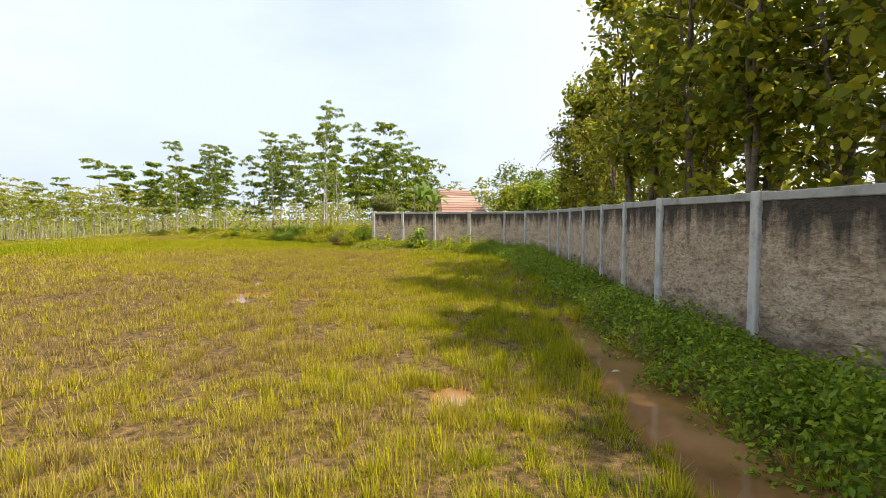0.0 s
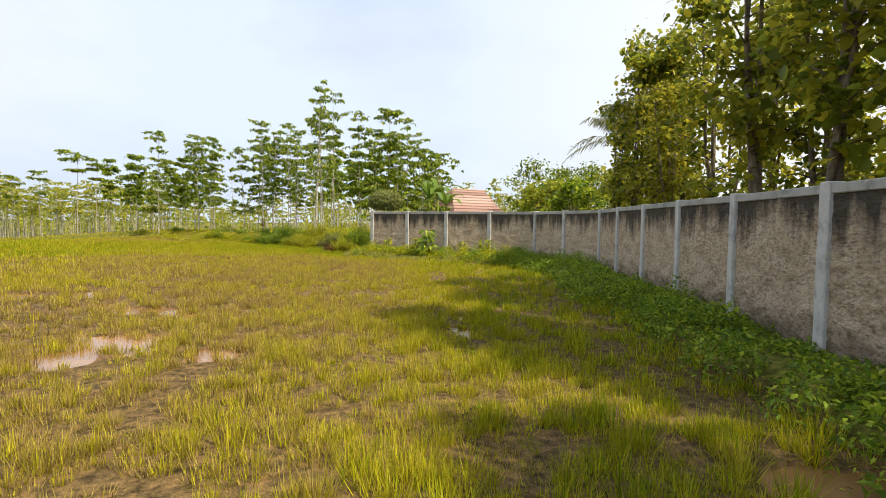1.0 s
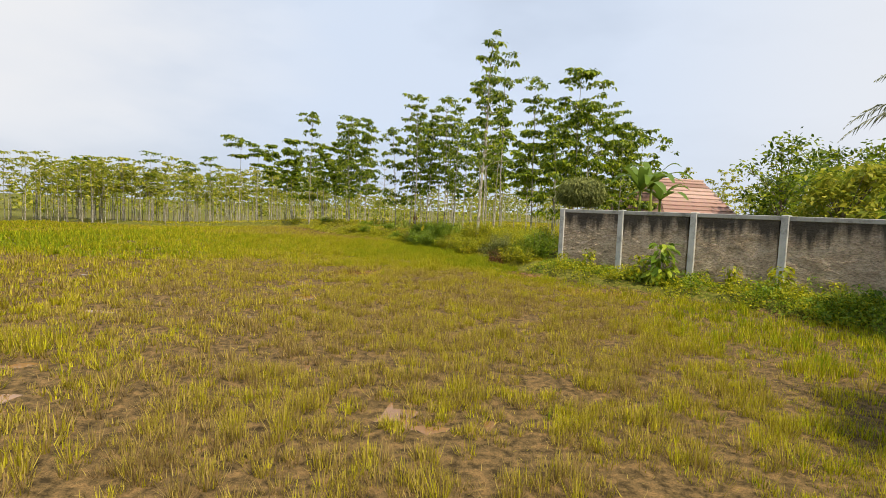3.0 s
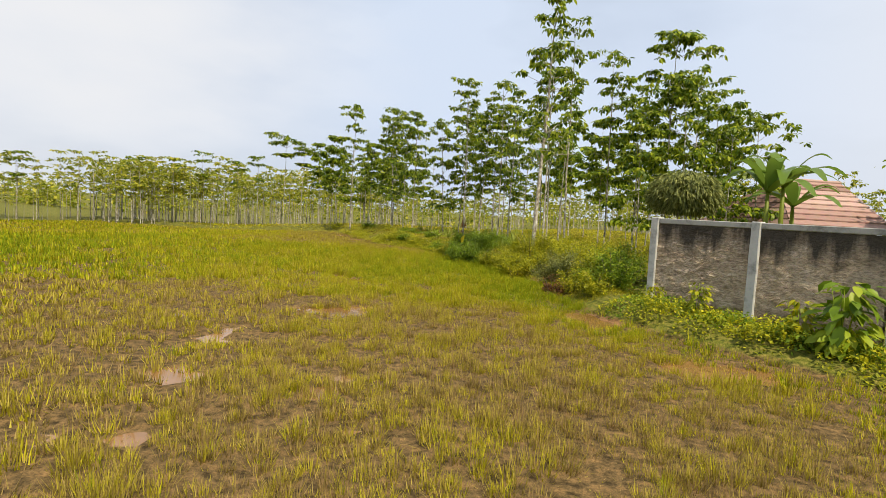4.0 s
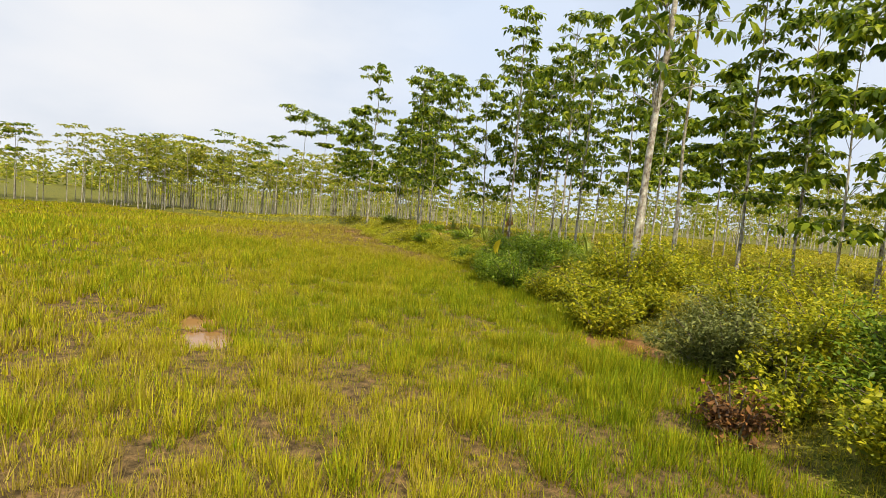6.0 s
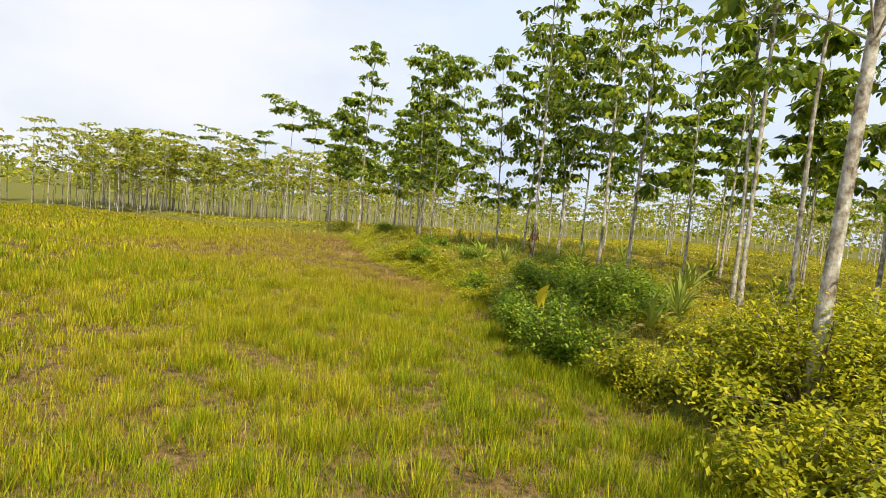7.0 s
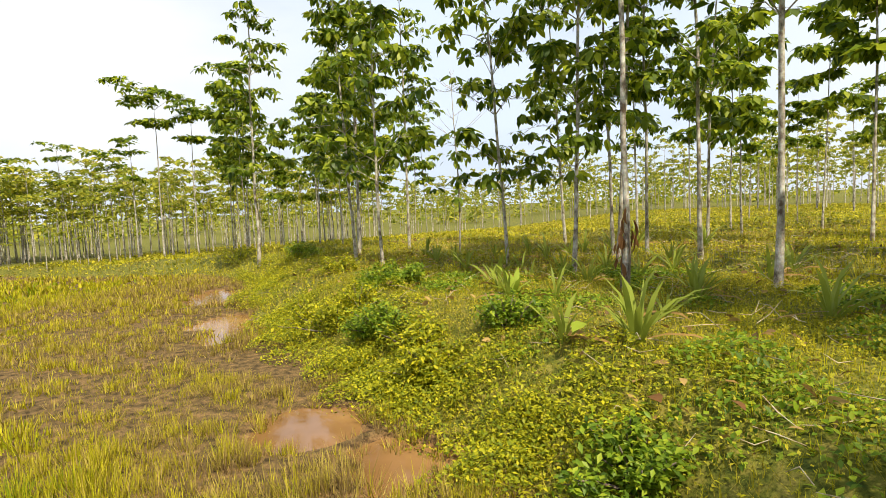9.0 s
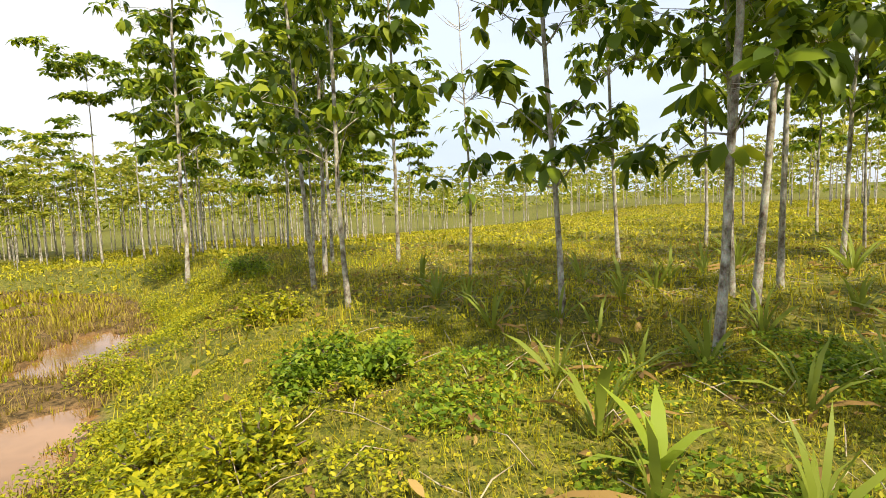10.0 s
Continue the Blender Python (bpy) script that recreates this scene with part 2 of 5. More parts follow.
def grass_mat():
    """Rice grass: the mesh's own 'ripe' value runs from straw to fresh green; every blade differs a little."""
    m, n, l, p = node_mat("rice_blades", 0.65, 0.12)
    a = n.new("ShaderNodeAttribute")
    a.attribute_name = "ripe"
    g = n.new("ShaderNodeNewGeometry")
    add = n.new("ShaderNodeMath")
    add.operation = "MULTIPLY_ADD"
    l.new(g.outputs["Random Per Island"], add.inputs[0])
    add.inputs[1].default_value = 0.34
    l.new(a.outputs["Fac"], add.inputs[2])
    sub = n.new("ShaderNodeMath")
    sub.operation = "SUBTRACT"
    l.new(add.outputs[0], sub.inputs[0])
    sub.inputs[1].default_value = 0.17
    base = ramp_node(n, l, sub.outputs[0], ((0.0, (0.30, 0.20, 0.085)), (0.25, (0.42, 0.32, 0.085)), (0.5, (0.48, 0.41, 0.024)), (0.78, (0.46, 0.43, 0.011)), (1.0, (0.22, 0.30, 0.009))))
    # some blades are fresh and pale, others old and dull
    again = n.new("ShaderNodeMath")
    again.operation = "PINGPONG"
    again.inputs[1].default_value = 0.125
    l.new(g.outputs["Random Per Island"], again.inputs[0])
    tone = ramp_node(n, l, again.outputs[0], ((0.0, (0.50, 0.47, 0.42)), (0.07, (0.9, 0.9, 0.9)), (0.125, (1.25, 1.25, 1.2))))
    c = n.new("ShaderNodeMix")
    c.data_type, c.blend_type = "RGBA", "MULTIPLY"
    c.inputs["Factor"].default_value = 1.0
    l.new(base.outputs[0], c.inputs["A"])
    l.new(tone.outputs[0], c.inputs["B"])
    c = c.outputs["Result"]
    l.new(c, p.inputs["Base Color"])
    t = n.new("ShaderNodeBsdfTranslucent")
    l.new(c, t.inputs["Color"])
    mx = n.new("ShaderNodeMixShader")
    mx.inputs[0].default_value = 0.35
    l.new(p.outputs[0], mx.inputs[1])
    l.new(t.outputs[0], mx.inputs[2])
    l.new(mx.outputs[0], n["Material Output"].inputs["Surface"])
    return m


def tile_mat():
    m, n, l, p = node_mat("clay_tiles", 0.75, 0.3)
    o = n.new("ShaderNodeObjectInfo")
    g = n.new("ShaderNodeNewGeometry")
    t = noise_node(n, l, 5.0, 4.0, g.outputs["Position"])
    r = ramp_node(n, l, o.outputs["Random"], ((0.0, (0.22, 0.125, 0.10)), (0.5, (0.31, 0.185, 0.15)), (1.0, (0.42, 0.28, 0.235))))
    l.new(mix_node(n, l, 0.3, r.outputs[0], t.outputs["Color"], "SOFT_LIGHT"), p.inputs["Base Color"])
    return m


M_RENDER = plaster_mat()
M_POST = concrete_mat("post_concrete", (0.48, 0.47, 0.44))
M_COPING = concrete_mat("coping_concrete", (0.36, 0.35, 0.32))
M_GROUND, M_WATER, M_GRASS, M_TILE = ground_mat(), water_mat(), grass_mat(), tile_mat()
M_BARK = bark_mat("pale_bark", (0.12, 0.085, 0.055), (0.37, 0.33, 0.26), (0.66, 0.63, 0.55), 9.0)
M_BARK_DARK = bark_mat("brown_bark", (0.07, 0.055, 0.04), (0.17, 0.135, 0.095), (0.27, 0.22, 0.16))
M_LEAF = leaf_mat("plantation_leaves", (0.04, 0.08, 0.006), (0.165, 0.235, 0.014), (0.44, 0.48, 0.028), 0.50, 0.42)
M_LEAF_YELLOW = leaf_mat("young_leaves", (0.14, 0.18, 0.016), (0.31, 0.33, 0.028), (0.52, 0.46, 0.05), 0.46, 0.55)
# the yellow patch and palest tone imitate sun shining through the leaves
M_LEAF_TEAK = leaf_mat("broad_leaves", (0.09, 0.13, 0.018), (0.27, 0.30, 0.029), (0.58, 0.50, 0.047), 0.66, 0.38, 0.40, (0.40, 0.32, 0.024))
M_WEED = leaf_mat("weed_leaves", (0.07, 0.13, 0.010), (0.20, 0.30, 0.018), (0.40, 0.46, 0.03), 0.46, 0.45)
M_WEED_YELLOW = leaf_mat("yellow_weed_leaves", (0.13, 0.175, 0.010), (0.36, 0.365, 0.014), (0.64, 0.56, 0.02), 0.44, 0.5)
# its dark green patches stand in for shade on the ground cover
M_COVER = leaf_mat("ground_cover", (0.15, 0.165, 0.010), (0.42, 0.375, 0.016), (0.62, 0.51, 0.03), 0.40, 0.6, 0.7, (0.13, 0.19, 0.012))
M_STRAP = leaf_mat("strap_leaves", (0.12, 0.18, 0.02), (0.25, 0.30, 0.035), (0.46, 0.45, 0.11), 0.42, 0.45)
M_LANCE = leaf_mat("lance_leaves", (0.20, 0.29, 0.025), (0.30, 0.38, 0.035), (0.40, 0.45, 0.06), 0.42, 0.6)
M_DRY = leaf_mat("dry_leaves", (0.14, 0.085, 0.03), (0.30, 0.18, 0.05), (0.45, 0.30, 0.10), 0.25, 0.7)
M_YELLOW = leaf_mat("yellowed_leaf", (0.6, 0.47, 0.02), (0.68, 0.55, 0.03), (0.72, 0.6, 0.05), 0.35, 0.5)
M_RUST = leaf_mat("rust_leaves", (0.07, 0.035, 0.015), (0.16, 0.075, 0.025), (0.36, 0.16, 0.04), 0.25, 0.7)
M_PALE = leaf_mat("pale_leaf", (0.5, 0.45, 0.33), (0.55, 0.5, 0.38), (0.6, 0.55, 0.42), 0.2, 0.6)
M_STALK = bark_mat("dry_stalk", (0.25, 0.19, 0.11), (0.42, 0.34, 0.22), (0.58, 0.50, 0.36))
M_PALM = leaf_mat("palm_leaflets", (0.17, 0.18, 0.10), (0.28, 0.29, 0.18), (0.44, 0.43, 0.30), 0.4, 0.4)
M_BANANA = leaf_mat("banana_leaves", (0.09, 0.16, 0.02), (0.14, 0.22, 0.03), (0.22, 0.28, 0.04), 0.4, 0.35)
M_HAIRY = leaf_mat("narrow_bush_leaves", (0.08, 0.10, 0.025), (0.19, 0.21, 0.05), (0.36, 0.37, 0.11), 0.35, 0.55)

# ---------------------------------------------------------------- mesh tools
RNG = np.random.default_rng(7)


def mesh_from(name, verts, faces, mat, smooth=False, floats=None, index=None):
    """One mesh from arrays; all faces have the same number of corners. index: which of several materials each face has."""
    verts, faces = np.asarray(verts, np.float32), np.asarray(faces, np.int32)
    me = bpy.data.meshes.new(name)
    nf, k = faces.shape
    me.vertices.add(len(verts))
    me.vertices.foreach_set("co", verts.ravel())
    me.loops.add(nf * k)
    me.loops.foreach_set("vertex_index", faces.ravel())
    me.polygons.add(nf)
    me.polygons.foreach_set("loop_start", np.arange(nf, dtype=np.int32) * k)
    me.update(calc_edges=True)
    if smooth:
        me.polygons.foreach_set("use_smooth", np.ones(nf, bool))
    if floats is not None:
        for key, vals in floats.items():
            a = me.attributes.new(key, "FLOAT", "POINT")
            a.data.foreach_set("value", np.asarray(vals, np.float32))
    for one in (mat if isinstance(mat, list) else [mat]):
        me.materials.append(one)
    if index is not None:
        me.polygons.foreach_set("material_index", np.asarray(index, np.int32))
    return me


def part_mesh(name, me, parent, label=""):
    ob = new(name, me)
    ob.parent = parent
    if label:
        tagged(ob, label)
    return ob


def part(name, bm, mat, parent, label=""):
    me = bpy.data.meshes.new(name)
    bm.to_mesh(me)
    bm.free()
    me.materials.append(mat)
    return part_mesh(name, me, parent, label)


# leaf shapes: across, along, up, in units of width and length
BLADE = (np.array([(-0.5, 0, 0), (0.5, 0, 0), (0, 1, 0)], float), np.array([(0, 1, 2)]))
LEAF = (np.array([(0, 0, 0), (-0.5, 0.45, 0.06), (0.5, 0.45, 0.06), (0, 1, -0.1)], float), np.array([(0, 2, 3), (0, 3, 1)]))
BROAD = (np.array([(0, 0, 0), (-0.42, 0.3, 0.05), (0, 0.34, -0.01), (0.42, 0.3, 0.05), (-0.46, 0.66, -0.02), (0, 0.68, -0.08), (0.46, 0.66, -0.02), (0, 1, -0.26)], float),
         np.array([(0, 2, 1), (0, 3, 2), (1, 2, 5), (1, 5, 4), (2, 3, 6), (2, 6, 5), (4, 5, 7), (5, 6, 7)]))
ROUND = (np.array([(0, 0, 0), (-0.46, 0.34, 0.05), (0.46, 0.34, 0.05), (-0.36, 0.74, -0.06), (0.36, 0.74, -0.06), (0, 1, -0.2)], float),
         np.array([(0, 2, 1), (1, 2, 4), (1, 4, 3), (3, 4, 5)]))
STRAP = (np.array([(-0.3, 0, 0), (0.3, 0, 0), (-0.5, 0.33, 0.06), (0.5, 0.33, 0.06), (-0.4, 0.68, 0.02), (0.4, 0.68, 0.02), (0, 1, -0.16)], float),
         np.array([(0, 1, 3), (0, 3, 2), (2, 3, 5), (2, 5, 4), (4, 5, 6)]))


def strew(shape, pos, yaw, lift, length, width, turn=None):
    """Copies of a leaf shape: pos (N,3), yaw about z, lift above level, turn about the leaf's own line; radians and metres."""
    v0, f0 = shape
    pos = np.asarray(pos, float)
    n = len(pos)
    yaw, lift, length, width = [np.broadcast_to(np.asarray(a, float), n) for a in (yaw, lift, length, width)]
    turn = np.zeros(n) if turn is None else np.broadcast_to(np.asarray(turn, float), n)
    along = np.stack([-np.sin(yaw) * np.cos(lift), np.cos(yaw) * np.cos(lift), np.sin(lift)], 1)
    side = np.stack([np.cos(yaw), np.sin(yaw), np.zeros(n)], 1)
    up = np.cross(side, along)
    s2 = side * np.cos(turn)[:, None] + up * np.sin(turn)[:, None]
    u2 = up * np.cos(turn)[:, None] - side * np.sin(turn)[:, None]
    v = pos[:, None] + v0[None, :, 0:1] * (s2 * width[:, None])[:, None] + v0[None, :, 1:2] * (along * length[:, None])[:, None] + v0[None, :, 2:3] * (u2 * length[:, None])[:, None]
    f = f0[None] + (np.arange(n) * len(v0))[:, None, None]
    return v.reshape(-1, 3), f.reshape(-1, 3)


def join(*bits):
    vs, fs, k = [], [], 0
    for v, f in bits:
        vs.append(v)
        fs.append(f + k)
        k += len(v)
    return np.concatenate(vs), np.concatenate(fs)


def tube(points, radii, sides=7):
    """A tapered tube through points, closed at its tip."""
    pts = np.asarray(points, float)
    n = len(pts)
    ang = np.arange(sides) / sides * 2 * np.pi
    ways = np.gradient(pts, axis=0)
    ways /= np.linalg.norm(ways, axis=1)[:, None] + 1e-9
    ref = np.where(np.abs(ways[:, 2:3]) > 0.9, np.array([[1.0, 0, 0]]), np.array([[0, 0, 1.0]]))
    a = np.cross(ways, ref)
    a /= np.linalg.norm(a, axis=1)[:, None] + 1e-9
    b = np.cross(ways, a)
    ring = pts[:, None] + np.asarray(radii)[:, None, None] * (np.cos(ang)[None, :, None] * a[:, None] + np.sin(ang)[None, :, None] * b[:, None])
    v = ring.reshape(-1, 3)
    i, j = np.meshgrid(np.arange(n - 1), np.arange(sides), indexing="ij")
    p, q = (i * sides + j).ravel(), (i * sides + (j + 1) % sides).ravel()
    f = np.concatenate([np.stack([p, q, q + sides], 1), np.stack([p, q + sides, p + sides], 1)])
    tip = np.stack([np.full(sides - 2, (n - 1) * sides), (n - 1) * sides + np.arange(1, sides - 1), (n - 1) * sides + np.arange(2, sides)], 1)
    return v, np.concatenate([f, tip])


def box_bm(bm, m, sx, sy, sz):
    """A box of that size about the origin of m, its base at z = 0."""
    r = bmesh.ops.create_cube(bm, size=1.0, matrix=m @ Matrix.Translation((0, 0, sz / 2)) @ Matrix.Diagonal((sx, sy, sz, 1)))
    return r["verts"]


def fbm(x, y, scale, seed=0, octaves=3):
    """Smooth value noise on arrays, about -1 to 1."""
    out, amp, total = np.zeros(np.shape(x)), 1.0, 0.0
    for o in range(octaves):
        px, py = np.asarray(x) / scale * 2 ** o + 17.3 * seed + 5.1 * o, np.asarray(y) / scale * 2 ** o - 9.7 * seed + 3.3 * o
        ix, iy = np.floor(px), np.floor(py)
        fx, fy = px - ix, py - iy
        fx, fy = fx * fx * (3 - 2 * fx), fy * fy * (3 - 2 * fy)

        def rnd(a, b):
            s = np.sin(a * 127.1 + b * 311.7 + seed * 74.7) * 43758.5453
            return (s - np.floor(s)) * 2 - 1
        val = (rnd(ix, iy) * (1 - fx) + rnd(ix + 1, iy) * fx) * (1 - fy) + (rnd(ix, iy + 1) * (1 - fx) + rnd(ix + 1, iy + 1) * fx) * fy
        out, total, amp = out + amp * val, total + amp, amp * 0.5
    return out / total


# ---------------------------------------------------------------- the lie of the land
POSTS = [(8.15, 33.77), (9.68, 32.03), (11.22, 30.24), (12.79, 28.50), (14.27, 26.73), (14.42, 24.43), (14.51, 22.02), (13.71, 19.78), (12.89, 17.44),
         (12.04, 15.13), (11.15, 12.75), (10.20, 10.41), (9.23, 8.03), (8.71, 5.45), (8.05, 2.95), (7.25, 0.6), (6.4, -1.7), (5.5, -4.0), (4.6, -6.3)]
WALL_TOP = 2.29
# foot of the bank and of the strip along the wall, from behind the camera to the far field
EDGE = [(1.6, -8), (4.1, -3), (5.4, 0.6), (6.2, 3.0), (6.95, 5.3), (8.1, 8.66), (9.13, 11.6), (10.03, 14.15), (10.74, 16.57), (11.54, 18.97), (12.28, 20.9), (12.28, 23.02), (12.19, 25.19),
        (10.59, 27.53), (9.0, 29.25), (7.5, 31.0), (6.7, 32.6), (6.2, 34.6), (6.1, 36.8), (5.3, 39.0), (4.3, 40.4), (2.6, 43.0), (1.4, 45.5), (0.1, 47.5), (-1.4, 49.2),
        (-2.9, 50.8), (-4.5, 52.9), (-5.8, 55.0), (-7.2, 57.8), (-11.0, 61.3), (-15.5, 63.4), (-20.0, 65.5), (-26.0, 69.0)]
EDGE_A = np.array(EDGE, float)
LEFT_EDGE = np.array([(-26.0, 69.0), (-36.0, 69.0), (-40.0, 60.0), (-43.0, 45.0), (-46.0, 30.0), (-50.0, 8.0), (-54.0, -30.0)])


def seg_distance(x, y, line):
    """Distance to a polyline, and the nearest place along it."""
    x, y = np.asarray(x, float), np.asarray(y, float)
    best, side, where = np.full(x.shape, 1e9), np.zeros(x.shape), np.zeros(x.shape)
    for k in range(len(line) - 1):
        a, b = line[k], line[k + 1]
        d = b - a
        t = np.clip(((x - a[0]) * d[0] + (y - a[1]) * d[1]) / (d @ d), 0, 1)
        dx, dy = x - a[0] - t * d[0], y - a[1] - t * d[1]
        dist = np.hypot(dx, dy)
        cr = d[0] * dy - d[1] * dx
        near = dist < best
        best, side, where = np.where(near, dist, best), np.where(near, np.sign(cr), side), np.where(near, k + t, where)
    return best, side, where


def bank(x, y):
    """How far a place lies up the bank side of the edge (negative: out in the field), and where along it."""
    d, s, w = seg_distance(x, y, EDGE_A)
    return -d * s, w


def outside(x, y):
    """How far a place lies past the field's far-left edge (negative: in the field)."""
    d, s, w = seg_distance(x, y, LEFT_EDGE)
    return -d * s


PUDDLES = [(5.25, 38.05, 0.75, 0.95), (1.35, 30.9, 1.0, 0.62), (-2.1, 19.5, 0.45, 0.5), (-0.65, 19.2, 0.4, 0.5), (0.2, 17.4, 0.55, 0.45), (1.25, 16.7, 0.65, 0.42),
           (2.3, 16.0, 0.55, 0.35), (1.65, 13.9, 0.8, 0.75), (1.2, 13.2, 0.6, 0.5), (7.0, 14.8, 0.14, 0.45), (6.55, 13.6, 0.13, 0.45), (6.3, 13.0, 0.1, 0.3), (0.7, 26.4, 0.35, 0.2),
           (2.65, 26.3, 0.25, 0.2), (7.6, 28.8, 0.5, 0.6), (8.3, 28.8, 0.5, 0.4), (0.1, 35.4, 0.5, 0.55), (-0.5, 36.1, 0.35, 0.35), (-1.65, 48.6, 0.6, 0.65),
           (-0.8, 48.1, 0.55, 0.5), (-4.6, 52.0, 0.35, 0.45), (-6.9, 56.0, 1.3, 1.1), (-5.1, 53.2, 0.65, 0.6), (-4.6, 52.5, 0.4, 0.4), (4.15, 5.1, 0.2, 0.3),
           (3.0, 13.1, 0.35, 0.3), (6.9, 32.1, 0.5, 0.35)]


def wet(x, y):
    """1 in the middle of open water and mud, 0 outside."""
    x, y = np.asarray(x, float), np.asarray(y, float)
    out = np.zeros(x.shape)
    wob = 0.30 * fbm(x, y, 0.9, 5) + 0.45 * fbm(x, y, 0.4, 6, 2)
    for px, py, rx, ry in PUDDLES:
        out = np.maximum(out, 1.15 - np.hypot((x - px) / rx, (y - py) / ry) - wob)
    d, w = bank(x, y)
    ditch = 1.0 - np.abs(d + 0.48 + 0.12 * fbm(x, y, 1.5, 8)) / 0.5
    out = np.maximum(out, np.where((w > 1.0) & (w < 4.9), ditch, -1) + 0.25)
    out = np.maximum(out, np.where((w > 15.35) & (w < 16.2), ditch, -1) + 0.15)
    return np.clip(out, 0, 1)


def sparse(x, y):
    """Where the grass has thinned out and shallow water stands between its clumps: 1 in the yellowed middle of the field."""
    d, w = bank(x, y)
    wob = 1.5 * fbm(x, y, 3.0, 13)
    return np.clip(0.65 + 0.35 * (y - 9 + wob) / 3, 0.65, 1) * np.clip((y + 3) / 3, 0, 1) * np.clip((31.6 - y + wob) / 1.2, 0, 1) * np.clip((-d - 3.0) / 2.5, 0, 1) * np.clip((9 - x + wob) / 4, 0, 1)


def clump(x, y):
    """Grass clumps a few hands across: high in their middle, low in the gaps."""
    return 0.75 * fbm(x, y, 0.55, 14, 2) + 0.45 * fbm(x, y, 0.26, 16, 1) + 0.15 * fbm(x, y, 2.4, 15, 1)


def height(x, y):
    x, y = np.asarray(x, float), np.asarray(y, float)
    d, w = bank(x, y)
    top = np.interp(w, [0, 14.5, 17, 19, 22, 27, 33], [0.22, 0.22, 0.35, 0.6, 0.7, 0.62, 0.45])
    rise = np.interp(w, [0, 14.5, 18, 33], [0.6, 0.6, 1.3, 2.6])
    s = np.clip(d / rise, 0, 1)
    s = s * s * (3 - 2 * s)
    far = np.clip(d - 14, 0, None)
    z = top * s + np.where(d > 0, 0.05 * fbm(x, y, 2.2, 2) * s, 0.0)
    z = z - 0.006 * np.clip(far, 0, 400) * (d > 0)
    # beyond the first trees the land drops out of sight
    z = z - 0.03 * np.clip(y - 66, 0, 60) * np.clip((14 - x) / 14, 0, 1) * (d > 0)
    # the field falls away gently towards its far left corner
    z = z - 0.0635 * np.clip(-0.8 * x + 0.25 * (y - 40) - 12, 0, 15) * np.clip((y + 20) / 20, 0, 1)
    z = z + np.where(d <= 0, 0.012 * fbm(x, y, 0.7, 3) + 0.012 - sparse(x, y) * (0.017 - 0.055 * np.clip(clump(x, y), -0.35, 0.5)) - 0.13 * np.clip(1.5 * wet(x, y), 0, 1), 0)
    return z


def height1(x, y):
    return float(height(np.array([x]), np.array([y]))[0])


def ground():
    gx = np.concatenate([[-1500, -900, -500, -300, -200, -140, -100, -75, -60, -50], np.arange(-42, -14, 1.0), np.arange(-14, -7, 0.32), np.arange(-7, 13, 0.2), np.arange(13, 18, 0.32), np.arange(18, 42, 1.0), [50, 62, 80, 110, 160, 240, 400, 800, 1500]])
    gy = np.concatenate([[-1500, -700, -300, -140, -70, -40, -25, -16], np.arange(-10, 2, 0.32), np.arange(2, 58, 0.2), np.arange(58, 64, 0.32), np.arange(64, 100, 1.0), [110, 130, 160, 210, 300, 500, 900, 1500]])
    x, y = np.meshgrid(gx, gy)
    z = height(x, y)
    turf = np.maximum(np.clip(bank(x, y)[0] * 0.9, 0, 1), np.clip(outside(x, y) * 0.5, 0, 1))
    v = np.stack([x, y, z], -1).reshape(-1, 3)
    i, j = np.meshgrid(np.arange(len(gy) - 1), np.arange(len(gx) - 1), indexing="ij")
    p = (i * len(gx) + j).ravel()
    f = np.stack([p, p + 1, p + 1 + len(gx), p + len(gx)], 1)
    ob = new("ground", mesh_from("ground", v, f, M_GROUND, smooth=True, floats={"turf": turf.ravel(), "soak": wet(x, y).ravel()}))
    tagged(ob, "ochre mud field floor with low turf banks around it", "ground", kind="structure")
    # still brown water that stands in the low places of the field
    wx, wy = np.meshgrid(np.arange(-9, 9.01, 3.0), np.arange(-6, 62.01, 4.0))
    v = np.stack([wx, wy, np.full(wx.shape, -0.028)], -1).reshape(-1, 3)
    i, j = np.meshgrid(np.arange(wx.shape[0] - 1), np.arange(wx.shape[1] - 1), indexing="ij")
    p = (i * wx.shape[1] + j).ravel()
    ob = new("water", mesh_from("water", v, np.stack([p, p + 1, p + 1 + wx.shape[1], p + wx.shape[1]], 1), M_WATER))
    tagged(ob, "shallow brown rainwater standing in puddles of the field", "water", kind="structure")


ground()


